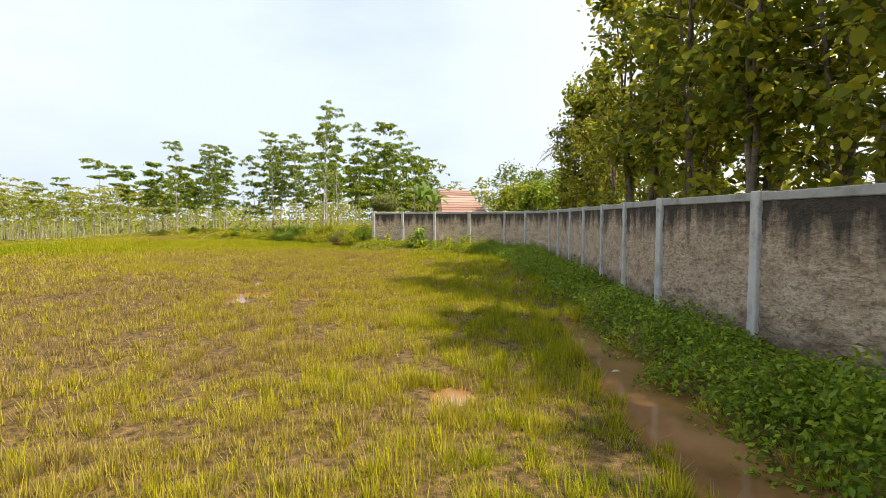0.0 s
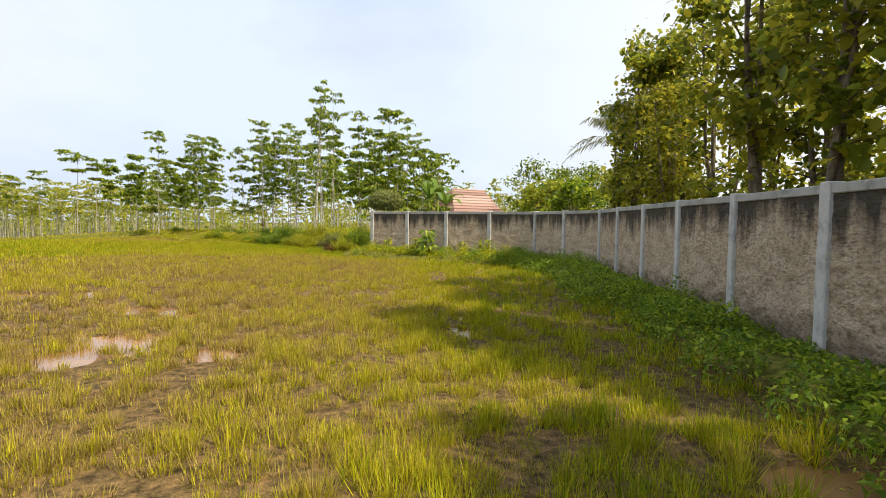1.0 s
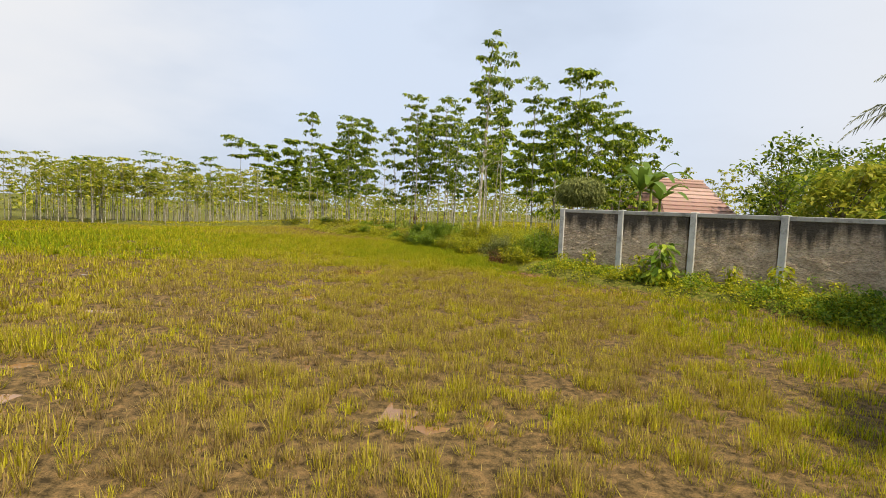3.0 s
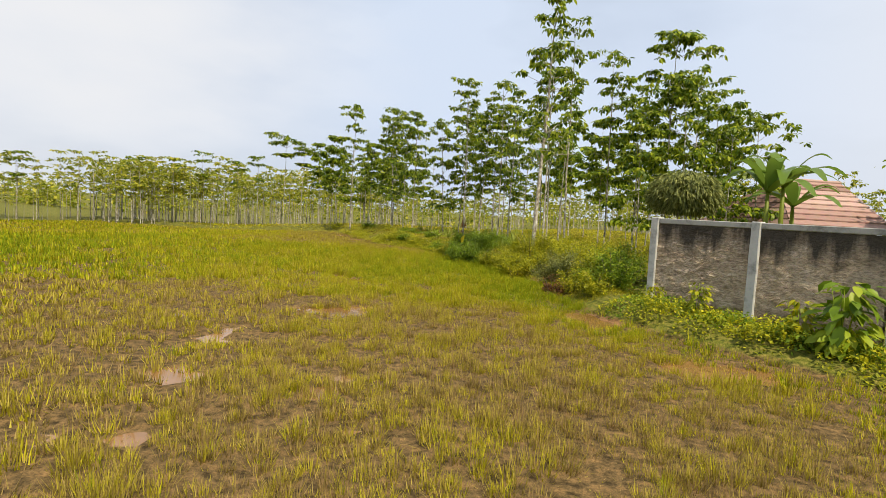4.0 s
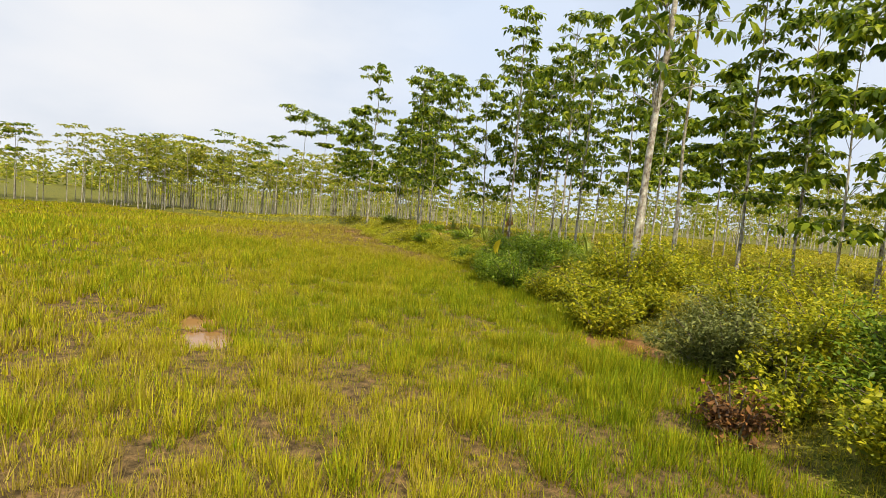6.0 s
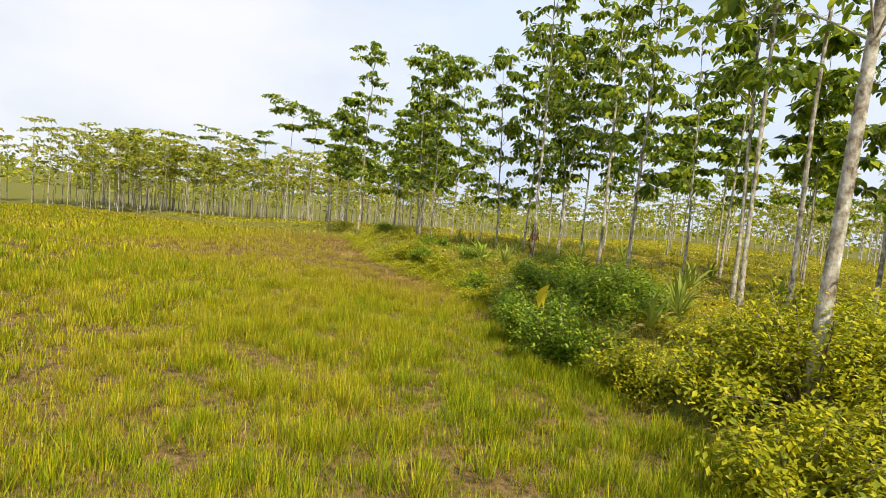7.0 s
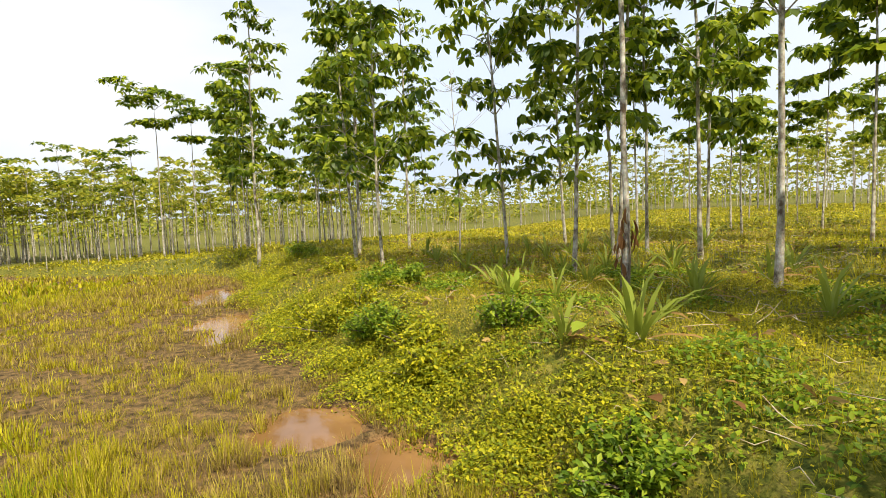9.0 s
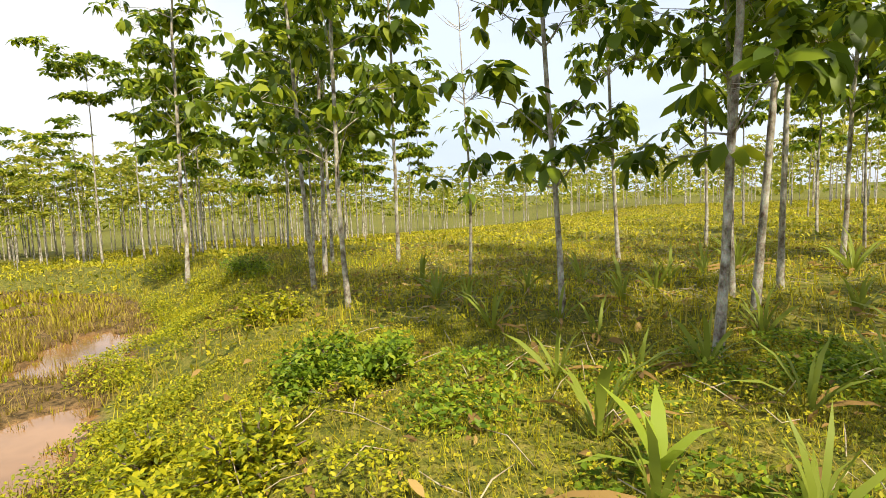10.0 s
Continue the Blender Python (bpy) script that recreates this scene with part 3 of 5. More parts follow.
# ---------------------------------------------------------------- the boundary wall
def wall_bay(k):
    a, b = Vector((*POSTS[k], 0)), Vector((*POSTS[k + 1], 0))
    run = (b - a).length
    bay = new("wall_%d" % (k + 1))
    yaw = math.atan2(b.y - a.y, b.x - a.x)
    bay.matrix_world = pose(a.x, a.y, 0, 0, 0, math.degrees(yaw))
    tagged(bay, "rough grey rendered wall bay with dark algae stains below its coping", "wall", kind="structure")
    # the rendered face is uneven, in ragged flat courses
    near = k >= 9 or k == 0
    step = 0.042 if near else 0.085
    xs, zs = np.arange(0.08, run - 0.08 + 1e-6, step), np.arange(-0.15, WALL_TOP - 0.10, step * 0.8)
    x, z = np.meshgrid(xs, zs)
    rel = 0.030 * np.abs(fbm(x * 0.55 + 31 * k, z * 1.25 + 0.06 * np.sin(x * 9), 0.10, 4, 2)) + 0.016 * fbm(x * 0.7 + 31 * k, z * 1.5 + 7, 0.06, 6, 2)
    nz, nx = x.shape
    i, j = np.meshgrid(np.arange(nz - 1), np.arange(nx - 1), indexing="ij")
    p = (i * nx + j).ravel()
    f = np.stack([p, p + 1, p + 1 + nx, p + nx], 1)
    front = np.stack([x, -0.05 - rel, z], -1).reshape(-1, 3)
    back_v = np.array([(xs[0], 0.07, zs[0]), (xs[-1], 0.07, zs[0]), (xs[-1], 0.07, zs[-1]), (xs[0], 0.07, zs[-1])])
    v = np.concatenate([front, back_v])
    f = np.concatenate([f, np.array([[3, 2, 1, 0]]) + nx * nz])
    part_mesh("panel", mesh_from("panel", v, f, M_RENDER, smooth=True), bay)
    bm = bmesh.new()
    vs = box_bm(bm, Matrix.Translation((run / 2, 0, WALL_TOP - 0.13)), run - 0.19, 0.17, 0.12)
    for vv in vs:
        vv.co.z += 0.006 * math.sin(vv.co.x * 3 + k)
    bmesh.ops.bevel(bm, geom=bm.edges[:], offset=0.012, segments=1, affect="EDGES")
    part("coping", bm, M_COPING, bay, "weathered grey concrete coping beam")
    bm = bmesh.new()
    box_bm(bm, Matrix.Translation((0, -0.012, -0.2)), 0.19, 0.21, WALL_TOP + 0.215)
    bmesh.ops.bevel(bm, geom=bm.edges[:], offset=0.015, segments=1, affect="EDGES")
    bmesh.ops.subdivide_edges(bm, edges=[e for e in bm.edges if abs(e.verts[0].co.z - e.verts[1].co.z) > 1], cuts=9)
    for vv in bm.verts:
        vv.co.x += 0.008 * noise.noise((vv.co.x * 3 + k * 5, vv.co.y, vv.co.z * 2))
        vv.co.y += 0.008 * noise.noise((vv.co.x * 3 + k * 9, vv.co.y + 4, vv.co.z * 2))
    part("post", bm, M_POST, bay, "pale cast concrete post")


for k in range(len(POSTS) - 1):
    wall_bay(k)


# ---------------------------------------------------------------- trees
def tree_bits(seed, tall, crown_from, spread, rosettes, leaf=0.30, near=True, radius=None, flat=False):
    """Trunk with limbs, and crown, of a slim plantation tree: tiers of thin limbs with drooping broad leaves in rosettes at their ends."""
    r = np.random.default_rng(seed)
    radius = radius or 0.0051 * tall
    top = tall * 0.97
    zs = np.linspace(-0.1, top, 9)
    bend = r.uniform(-0.03, 0.03, 2) * tall
    wob = r.normal(0, 0.004 * tall, (9, 2)).cumsum(0) * 0.6
    wob[0] = 0
    pts = np.stack([bend[0] * (zs / top) ** 2 + wob[:, 0], bend[1] * (zs / top) ** 2 + wob[:, 1], zs], 1)
    rad = np.interp(zs, [-0.1, 0.15, 0.6 * top, top], [radius * 1.35, radius, radius * 0.62, radius * 0.16])
    wood, pos, yaw, lift, size = [tube(pts, rad, 8) if near else tube(pts[::2], rad[::2], 3)], [], [], [], []
    # the crown is a stack of tiers; each tier is a few leafy pads at the ends of spreading limbs, with gaps between them
    tiers = max(3, int(round((top - crown_from) / 0.70))) if not flat else 3
    for n in range(tiers):
        u = (n + r.uniform(-0.3, 0.3)) / max(1, tiers - 1)
        u = min(max(u, 0.0), 1.0) if not flat else (1.0, 0.72, 0.15)[n]
        z = crown_from + (top - crown_from) * u
        stem = np.array([np.interp(z, zs, pts[:, k]) for k in range(3)])
        wide = spread * ((1.0, 0.8, 0.5)[n] if flat else (0.95 - 0.25 * u) * r.uniform(0.6, 1.15))
        pads = int(r.integers(3, 5)) + (1 if n == tiers - 1 and not flat else 0)
        turn = r.uniform(0, 6.28)
        for q in range(pads):
            a = turn + q * 6.283 / pads + r.normal(0, 0.3)
            reach = wide * (0.08 if q == 0 and u > 0.85 else r.uniform(0.40, 0.78))
            pad = wide * r.uniform(0.34, 0.52)
            c = stem + np.array([math.cos(a) * reach, math.sin(a) * reach, 0.30 * reach + r.normal(0, 0.05 if flat else 0.16)])
            low = stem - np.array([0, 0, 0.15 * wide])
            if near or q % 2 == 0:
                wood.append(tube([low, (low + c) / 2 + np.array([0, 0, 0.08 * wide]), c], [min(radius * 0.28, 0.013), min(radius * 0.19, 0.009), radius * 0.08], 4 if near else 3))
            for _ in range(max(2, rosettes // (tiers * pads))):
                b, w = r.uniform(0, 6.28), r.uniform(0.0, 1.0)
                tip = c + np.array([math.cos(b) * math.sqrt(w) * pad, math.sin(b) * math.sqrt(w) * pad, (0.22 if flat else 0.42) * pad * (1 - w) - 0.12 * r.uniform(0, 1)])
                if near:
                    wood.append(tube([c - np.array([0, 0, 0.06]), tip], [radius * 0.09, radius * 0.05], 3))
                k = int(r.integers(6, 10)) if near else 6
                ang = r.uniform(0, 6.28) + np.arange(k) * 2 * math.pi / k + r.normal(0, 0.25, k)
                back_off = r.uniform(0.01, 0.08, k)
                pos.append(tip + np.stack([-np.sin(ang) * back_off, np.cos(ang) * back_off, r.uniform(-0.04, 0.04, k)], 1))
                yaw.append(ang)
                lift.append(r.uniform(-0.8, 0.3, k) if flat else r.uniform(-1.15, 0.05, k))
                size.append(leaf * r.uniform(0.55, 1.2, k))
    size = np.concatenate(size)
    crown = strew(ROUND if near else LEAF, np.concatenate(pos), np.concatenate(yaw), np.concatenate(lift), size, size * (0.5 if near else 0.62), r.normal(0, 0.4, len(size)))
    return join(*wood), crown


def plantation_tree(seed, tall, crown_from, spread, rosettes, leaf=0.30, near=True, radius=None, flat=False, mat=None, label=""):
    wood, crown = tree_bits(seed, tall, crown_from, spread, rosettes, leaf, near, radius, flat)
    tree = new("plantation_tree")
    part_mesh("trunk", mesh_from("trunk", *wood, M_BARK, True), tree)
    part_mesh("crown", mesh_from("crown", *crown, mat or M_LEAF, True), tree, "broad drooping green leaves in tiers")
    tagged(tree, label or "slim plantation tree with pale trunk and tiers of broad drooping leaves", "tree", "plantation trees")
    return tree


def place(x, y, turn=0.0, scale=1.0, sink=0.0, lean=(0, 0)):
    return pose(x, y, height1(x, y) - sink, lean[0], lean[1], turn) @ Matrix.Diagonal((scale, scale, scale, 1))


# near trees along the bank: x, y, height, start of the crown, spread, rosettes
NEAR_TREES = [
    (5.5, 40.75, 9.9, 3.5, 1.5, 84), (6.1, 45.6, 9.3, 4.2, 1.3, 80), (7.1, 46.2, 10.2, 6.8, 1.15, 50), (4.40, 49.2, 8.2, 2.6, 1.3, 70), (1.72, 51.7, 9.3, 4.3, 1.4, 84), (3.24, 56.8, 8.4, 3.4, 1.2, 60), (2.40, 56.3, 8.2, 3.0, 1.2, 60),
    (-4.40, 59.4, 9.0, 2.6, 1.6, 90), (-7.85, 59.9, 9.5, 3.0, 1.6, 85), (0.05, 55.1, 7.4, 1.7, 1.6, 75), (-3.95, 57.6, 8.2, 3.4, 1.2, 60), (-2.80, 55.9, 7.2, 2.0, 1.5, 80),
    (1.22, 53.6, 7.8, 2.1, 1.5, 75), (2.35, 55.5, 9.0, 3.6, 1.4, 70), (3.75, 51.8, 9.4, 3.8, 1.3, 65), (3.95, 55.4, 8.8, 3.4, 1.3, 65),
    (6.20, 51.7, 7.6, 2.6, 1.2, 42), (7.30, 52.2, 8.5, 3.0, 1.2, 42), (6.30, 46.9, 8.6, 4.0, 1.2, 40), (9.20, 47.7, 9.4, 2.4, 1.5, 90), (10.4, 46.8, 8.2, 2.0, 1.4, 70),
    (-3.30, 61.6, 9.2, 4.2, 1.3, 60), (1.75, 60.5, 8.4, 3.0, 1.2, 60), (5.30, 59.0, 8.4, 2.8, 1.3, 60), (4.40, 63.0, 8.4, 3.0, 1.3, 60),
    (-12.2, 67.6, 7.0, 3.4, 1.5, 60), (-9.6, 70.0, 7.6, 3.2, 1.4, 60), (-5.0, 61.6, 8.2, 3.2, 1.2, 55), (10.7, 43.2, 9.2, 5.6, 1.8, 80), (11.3, 42.4, 7.2, 2.0, 1.5, 70), (9.6, 42.4, 5.8, 1.4, 1.3, 70), (12.6, 45.6, 8.2, 2.2, 1.7, 80), (13.9, 46.8, 7.4, 1.8, 1.7, 80), (15.0, 45.0, 6.6, 1.6, 1.7, 75), (13.2, 43.4, 6.2, 1.5, 1.6, 70),
]
for n, (x, y, tall, start, spread, count) in enumerate(NEAR_TREES):
    tree = plantation_tree(100 + n, tall, start, spread, int(count * (2.9 if x > 8 else 1.9 if y < 53 else 2.9)), 0.25, radius=0.078 if n == 0 else None)
    tree.matrix_world = place(x, y, 47 * n, 1.0, 0.03, (RNG.normal(0, 1.2), RNG.normal(0, 1.2)))
umbrella = plantation_tree(180, 8.4, 6.3, 2.0, 130, 0.32, True, None, True, None, "slim tree with a flat umbrella crown of broad leaves")
umbrella.matrix_world = place(-17.2, 68.5)
umbrella = plantation_tree(181, 7.4, 5.6, 1.5, 100, 0.32, True, None, True, None, "slim tree with a flat umbrella crown of broad leaves")
umbrella.matrix_world = place(-15.6, 68.9)

for n, (x, y, tall) in enumerate(((-31.5, 78.2, 8.2), (-38.0, 75.0, 7.2), (-26.0, 76.0, 7.0), (-22.5, 73.5, 7.4), (-34.6, 77.0, 7.3), (-43.5, 66.0, 6.6), (-45.0, 56.0, 6.4))):
    lone = plantation_tree(182 + n, tall, tall * 0.62, 1.35, 48, 0.36, False, 0.055, True, None, "slim tree with a flat umbrella crown above the far rows")
    lone.matrix_world = place(x, y, 50 * n, 1.0, 0.03)


def bare_tree():
    """A dying sapling: a few drooping leaves low down, bare twigs above."""
    r = np.random.default_rng(77)
    tree = new("dying_tree")
    tree.matrix_world = place(-1.3, 58.6)
    zs = np.linspace(-0.1, 5.0, 8)
    pts = np.stack([0.05 * np.sin(zs), 0.04 * np.cos(zs * 1.3), zs], 1)
    wood = [tube(pts, np.interp(zs, [0, 5], [0.035, 0.006]), 6)]
    for n in range(22):
        z = r.uniform(3.0, 4.9)
        b = np.array([np.interp(z, zs, pts[:, k]) for k in range(3)])
        a, reach = r.uniform(0, 6.28), r.uniform(0.3, 0.85) * (5.6 - z) / 2
        tip = b + np.array([math.cos(a) * reach, math.sin(a) * reach, reach * 0.8])
        wood.append(tube([b, (b + tip) / 2 - np.array([0, 0, 0.04]), tip], [0.008, 0.006, 0.003], 3))
    part_mesh("trunk", mesh_from("trunk", *join(*wood), M_BARK, True), tree)
    k = 60
    z = np.concatenate([r.uniform(2.5, 3.1, 40), r.uniform(1.4, 2.4, 20)])
    a = r.uniform(0, 6.28, k)
    q = r.uniform(0.05, 0.5, k) * np.where(z > 2.45, 1.0, 0.45)
    size = r.uniform(0.15, 0.3, k)
    part_mesh("crown", mesh_from("crown", *strew(BROAD, np.stack([np.cos(a) * q, np.sin(a) * q, z], 1), a - 1.57, r.uniform(-0.9, 0.1, k), size, size * 0.5), M_LEAF, True), tree)
    tagged(tree, "thin dying sapling with bare twigs and few leaves", "tree")


bare_tree()

MID = [plantation_tree(300 + n, t, t * c, s, k, 0.34, False) for n, (t, c, s, k) in enumerate(((7.6, 0.42, 1.3, 230), (8.2, 0.48, 1.25, 215), (6.8, 0.48, 1.2, 190), (7.4, 0.55, 1.4, 190)))]
SMALL = [plantation_tree(330 + n, t, t * c, s, k, 0.30, False, 0.04, True, M_LEAF_YELLOW, "thin young tree with a flat yellow-green crown at the field's edge")
         for n, (t, c, s, k) in enumerate(((6.0, 0.55, 1.2, 44), (6.4, 0.58, 1.1, 42), (5.4, 0.53, 1.2, 42)))]
MID_AT = [(15, 50), (12.2, 52), (9.6, 52.5), (11, 56.5), (14, 57), (8.4, 57.5), (7.2, 61.5), (10, 62.5), (13.3, 63), (17, 53.5), (8.6, 66), (12, 68), (16, 67), 
          (9, 72), (13, 75), (18, 73), (-6.6, 64.5), (-8.3, 66.5), (-10.8, 64.8), (-6.2, 69), (-12.4, 72), (-15.2, 72.3), (-8.6, 74.5),
          (-5.2, 73), (-12, 78), (-5.5, 79), (-9.3, 82)]
used_mid, used_small = set(), set()


def put(stock, used, x, y, n, low=0.86, span=0.3):
    src = stock[n % len(stock)]
    m = place(x, y, 71 * n, low + span * ((n * 37) % 100) / 100, 0.03)
    if n % len(stock) in used:
        return copy_thing(src, m)
    used.add(n % len(stock))
    src.matrix_world = m
    return src


for n, (x, y) in enumerate(MID_AT):
    put(MID, used_mid, x, y, n)
n = 0
for row in range(3):
    for col in range(34):
        y = 14 + col * 1.9 + RNG.uniform(-0.6, 0.6)
        x = float(np.interp(y, LEFT_EDGE[::-1, 1], LEFT_EDGE[::-1, 0])) - 0.8 - row * 2.0 + RNG.uniform(-0.7, 0.7)
        if y > 66:
            y, x = 70.0 + row * 1.8 + RNG.uniform(0, 1.2), -18 - (col - 26) * 2.6
        put(SMALL, used_small, x, y, n, 0.61, 0.36)
        n += 1


def far_plantation():
    """The rows behind, too many and too far to tell apart."""
    r = np.random.default_rng(91)
    stock = [tree_bits(400 + n, t, t * 0.55, 1.35, 30, 0.40, False, 0.055, n % 2 == 0) for n, t in enumerate((6.4, 7.0, 5.6, 7.4))]
    small = [tree_bits(420 + n, t, t * 0.56, 1.2, 20, 0.38, False, 0.048, True) for n, t in enumerate((6.0, 6.5, 5.5))]
    spots = []
    for row in range(11):
        for col in range(30):
            x = -46 + col * 3.2 + r.uniform(-1, 1)
            y = 82 + row * 4.4 + r.uniform(-1.4, 1.4)
            if -13 < x < 17 + 0.1 * (y - 82) and y < 99:
                continue
            spots.append((x, y, stock[int(r.integers(0, 4))], r.uniform(0.8, 1.15)))
    for row in range(6):
        for col in range(52):
            y = 4 + col * 1.55 + r.uniform(-0.6, 0.6)
            x = float(np.interp(y, LEFT_EDGE[::-1, 1], LEFT_EDGE[::-1, 0])) - 6.6 - row * 2.2 + r.uniform(-0.9, 0.9)
            spots.append((x, y, small[int(r.integers(0, 3))], r.uniform(0.75, 1.14)))
    for row in range(5):
        for col in range(20):
            spots.append((-46 + col * 1.9 + r.uniform(-0.7, 0.7), 75.5 + row * 2.2 + r.uniform(-0.7, 0.7), small[int(r.integers(0, 3))], r.uniform(0.85, 1.2)))
    sx, sy = np.array([s[0] for s in spots]), np.array([s[1] for s in spots])
    sz = height(sx, sy)
    for which, name, mat, label in ((0, "far_trunks", M_BARK, "many thin pale trunks of the plantation behind"), (1, "far_crowns", M_LEAF_YELLOW, "yellow-green crowns of the plantation behind")):
        vs, fs, k = [], [], 0
        for (x, y, bits, sc), z, a in zip(spots, sz, r.uniform(0, 6.28, len(spots))):
            v, f = bits[which]
            c, s = math.cos(a) * sc, math.sin(a) * sc
            vs.append(np.stack([v[:, 0] * c - v[:, 1] * s + x, v[:, 0] * s + v[:, 1] * c + y, v[:, 2] * sc + z], 1))
            fs.append(f + k)
            k += len(v)
        tagged(new(name, mesh_from(name, np.concatenate(vs), np.concatenate(fs), mat, True)), label, "trees", kind="stuff")


far_plantation()


def distant_woods():
    """Woods far behind the plantation, seen only between its trunks."""
    r = np.random.default_rng(95)
    bits = []
    for n in range(560):
        a = r.uniform(-0.9, 2.3)
        q = r.uniform(125, 200)
        x, y = -6 - math.sin(a) * q, 46 + math.cos(a) * q
        z = height1(x, y)
        tall, wide = r.uniform(6.5, 9.5), r.uniform(2.0, 3.6)
        k = 46
        d = r.normal(0, 1, (k, 3))
        d /= np.linalg.norm(d, axis=1)[:, None]
        u = r.uniform(0.05, 1.0, k)
        pos = np.stack([x + d[:, 0] * wide * (1 - 0.4 * u), y + d[:, 1] * wide * (1 - 0.4 * u), z + tall * u], 1)
        size = r.uniform(0.8, 1.5, k)
        bits.append(strew(LEAF, pos, r.uniform(0, 6.28, k), r.normal(-0.2, 0.5, k), size, size * 0.7, r.normal(0, 0.5, k)))
    tagged(new("distant_woods", mesh_from("distant_woods", *join(*bits), M_LEAF_YELLOW, True)), "dim green woods far behind the plantation", "woods", kind="stuff")


distant_woods()


def broad_leaf_tree(seed, tall, spread, leaves, start=1.2):
    """A crowded tree with several thin brown stems and big round leaves from the wall's height up."""
    r = np.random.default_rng(seed)
    tree = new("broadleaf_tree")
    ends = []
    for s in range(3):
        a = r.uniform(0, 6.28)
        out = spread * r.uniform(0.15, 0.5)
        zs = np.linspace(0, tall * r.uniform(0.8, 1.0), 7)
        t = zs / zs[-1]
        pts = np.stack([math.cos(a) * out * t ** 1.5 + r.normal(0, 0.05, 7), math.sin(a) * out * t ** 1.5 + r.normal(0, 0.05, 7), zs], 1)
        ends.append(pts)
    limbs = [[tube(pts, np.interp(pts[:, 2] / pts[-1, 2], [0, 1], [0.075, 0.015]), 6)] for pts in ends]
    pos = []
    for n in range(46):
        pts = ends[n % 3]
        z = start + (tall - start) * r.uniform(0, 1) ** 0.8
        b = np.array([np.interp(z, pts[:, 2], pts[:, k]) for k in range(3)])
        a = r.uniform(0, 6.28)
        u = (z - start) / (tall - start)
        reach = spread * (0.6 + 0.5 * u) * (1.0 - 0.55 * max(0, u - 0.6) / 0.4) * r.uniform(0.4, 1.05)
        tip = b + np.array([math.cos(a) * reach, math.sin(a) * reach, reach * r.uniform(0.0, 0.7)])
        limbs[n % 3].append(tube([b, (b + tip) / 2 + np.array([0, 0, 0.08]), tip], [0.022, 0.015, 0.006], 4))
        t = r.uniform(0.15, 1.0, leaves // 46)[:, None]
        pos.append(b * (1 - t) + tip * t + r.normal(0, 0.17, (leaves // 46, 3)))
    pos = np.concatenate(pos)
    k = len(pos)
    size = 0.10 + 0.16 * r.uniform(0, 1, k) ** 1.5
    for one in limbs:
        part_mesh("trunk", mesh_from("trunk", *join(*one), M_BARK_DARK, True), tree)
    part_mesh("crown", mesh_from("crown", *strew(ROUND, pos, r.uniform(0, 6.28, k), r.normal(-0.35, 0.5, k), size, size * 0.8, r.normal(0, 0.5, k)), M_LEAF_TEAK, True), tree, "big round leaves, some coloured yellow as if lit through")
    tagged(tree, "crowded broad-leaved tree with big round leaves behind the wall", "tree", "trees behind the wall")
    return tree


TEAK = [broad_leaf_tree(500 + n, t, s, k) for n, (t, s, k) in enumerate(((8.6, 1.6, 2500), (9.4, 1.7, 2700), (7.8, 1.5, 2200)))]
used_teak = set()
n = 0
for k in range(5, 17):
    a, b = np.array(POSTS[k]), np.array(POSTS[k + 1])
    d = (b - a) / np.linalg.norm(b - a)
    out = np.array([-d[1], d[0]])
    for q, far in ((0.2, 1.35), (0.85, 3.2), (0.55, 2.1)):
        p = a + (b - a) * q + out * (far + RNG.uniform(-0.3, 0.3))
        if k == 5 and far < 3:
            continue
        if k < 9 and far < 2.5 and far > 2:
            continue
        # from bay 14 on the trees stand out of view, added for their shade
        put(TEAK, used_teak, p[0], p[1], n, 0.83 if k < 9 else 1.12 if k < 15 else 0.95, 0.18)
        n += 1
for x, y, m in ((15.5, 22.7, 6), (15.35, 21.4, 4), (17.2, 22.7, 8), (16.2, 19.9, 7), (18.8, 24.6, 3)):
    put(TEAK, used_teak, x, y, m, 0.88, 0.13)


# ---------------------------------------------------------------- field grass
def grass_ripe(x, y):
    """0 straw, 1 fresh green: damp strips and the far band stay green, the open middle has yellowed."""
    d, w = bank(x, y)
    v = 0.33 + 0.26 * fbm(x, y, 6.0, 11) + 0.22 * fbm(x, y, 1.3, 12)
    v = v + 0.50 * np.clip((d + 5.5) / 3.5, 0, 1) * (w < 13)
    v = v + 0.35 * np.clip((d + 2.6) / 1.6, 0, 1) * (w >= 13) * (w < 21)
    wob = 1.6 * fbm(x, y, 3.0, 13)
    band = np.clip((y - 31.8 - 0.05 * x + wob) / 1.2, 0, 1) * np.clip((48.2 - y - 0.15 * x + 0.8 * wob) / 3.0, 0, 1)
    v = v + 0.38 * band + 0.07 * np.clip((y - 47) / 2, 0, 1)
    v = v - 0.12 * np.clip((y - 46.5) / 2, 0, 1) * np.clip((d + 2.6) / 2, 0, 1)
    v = v + 0.22 * np.clip((-9 - x) / 4, 0, 1)
    return np.clip(v, 0.02, 1.0)


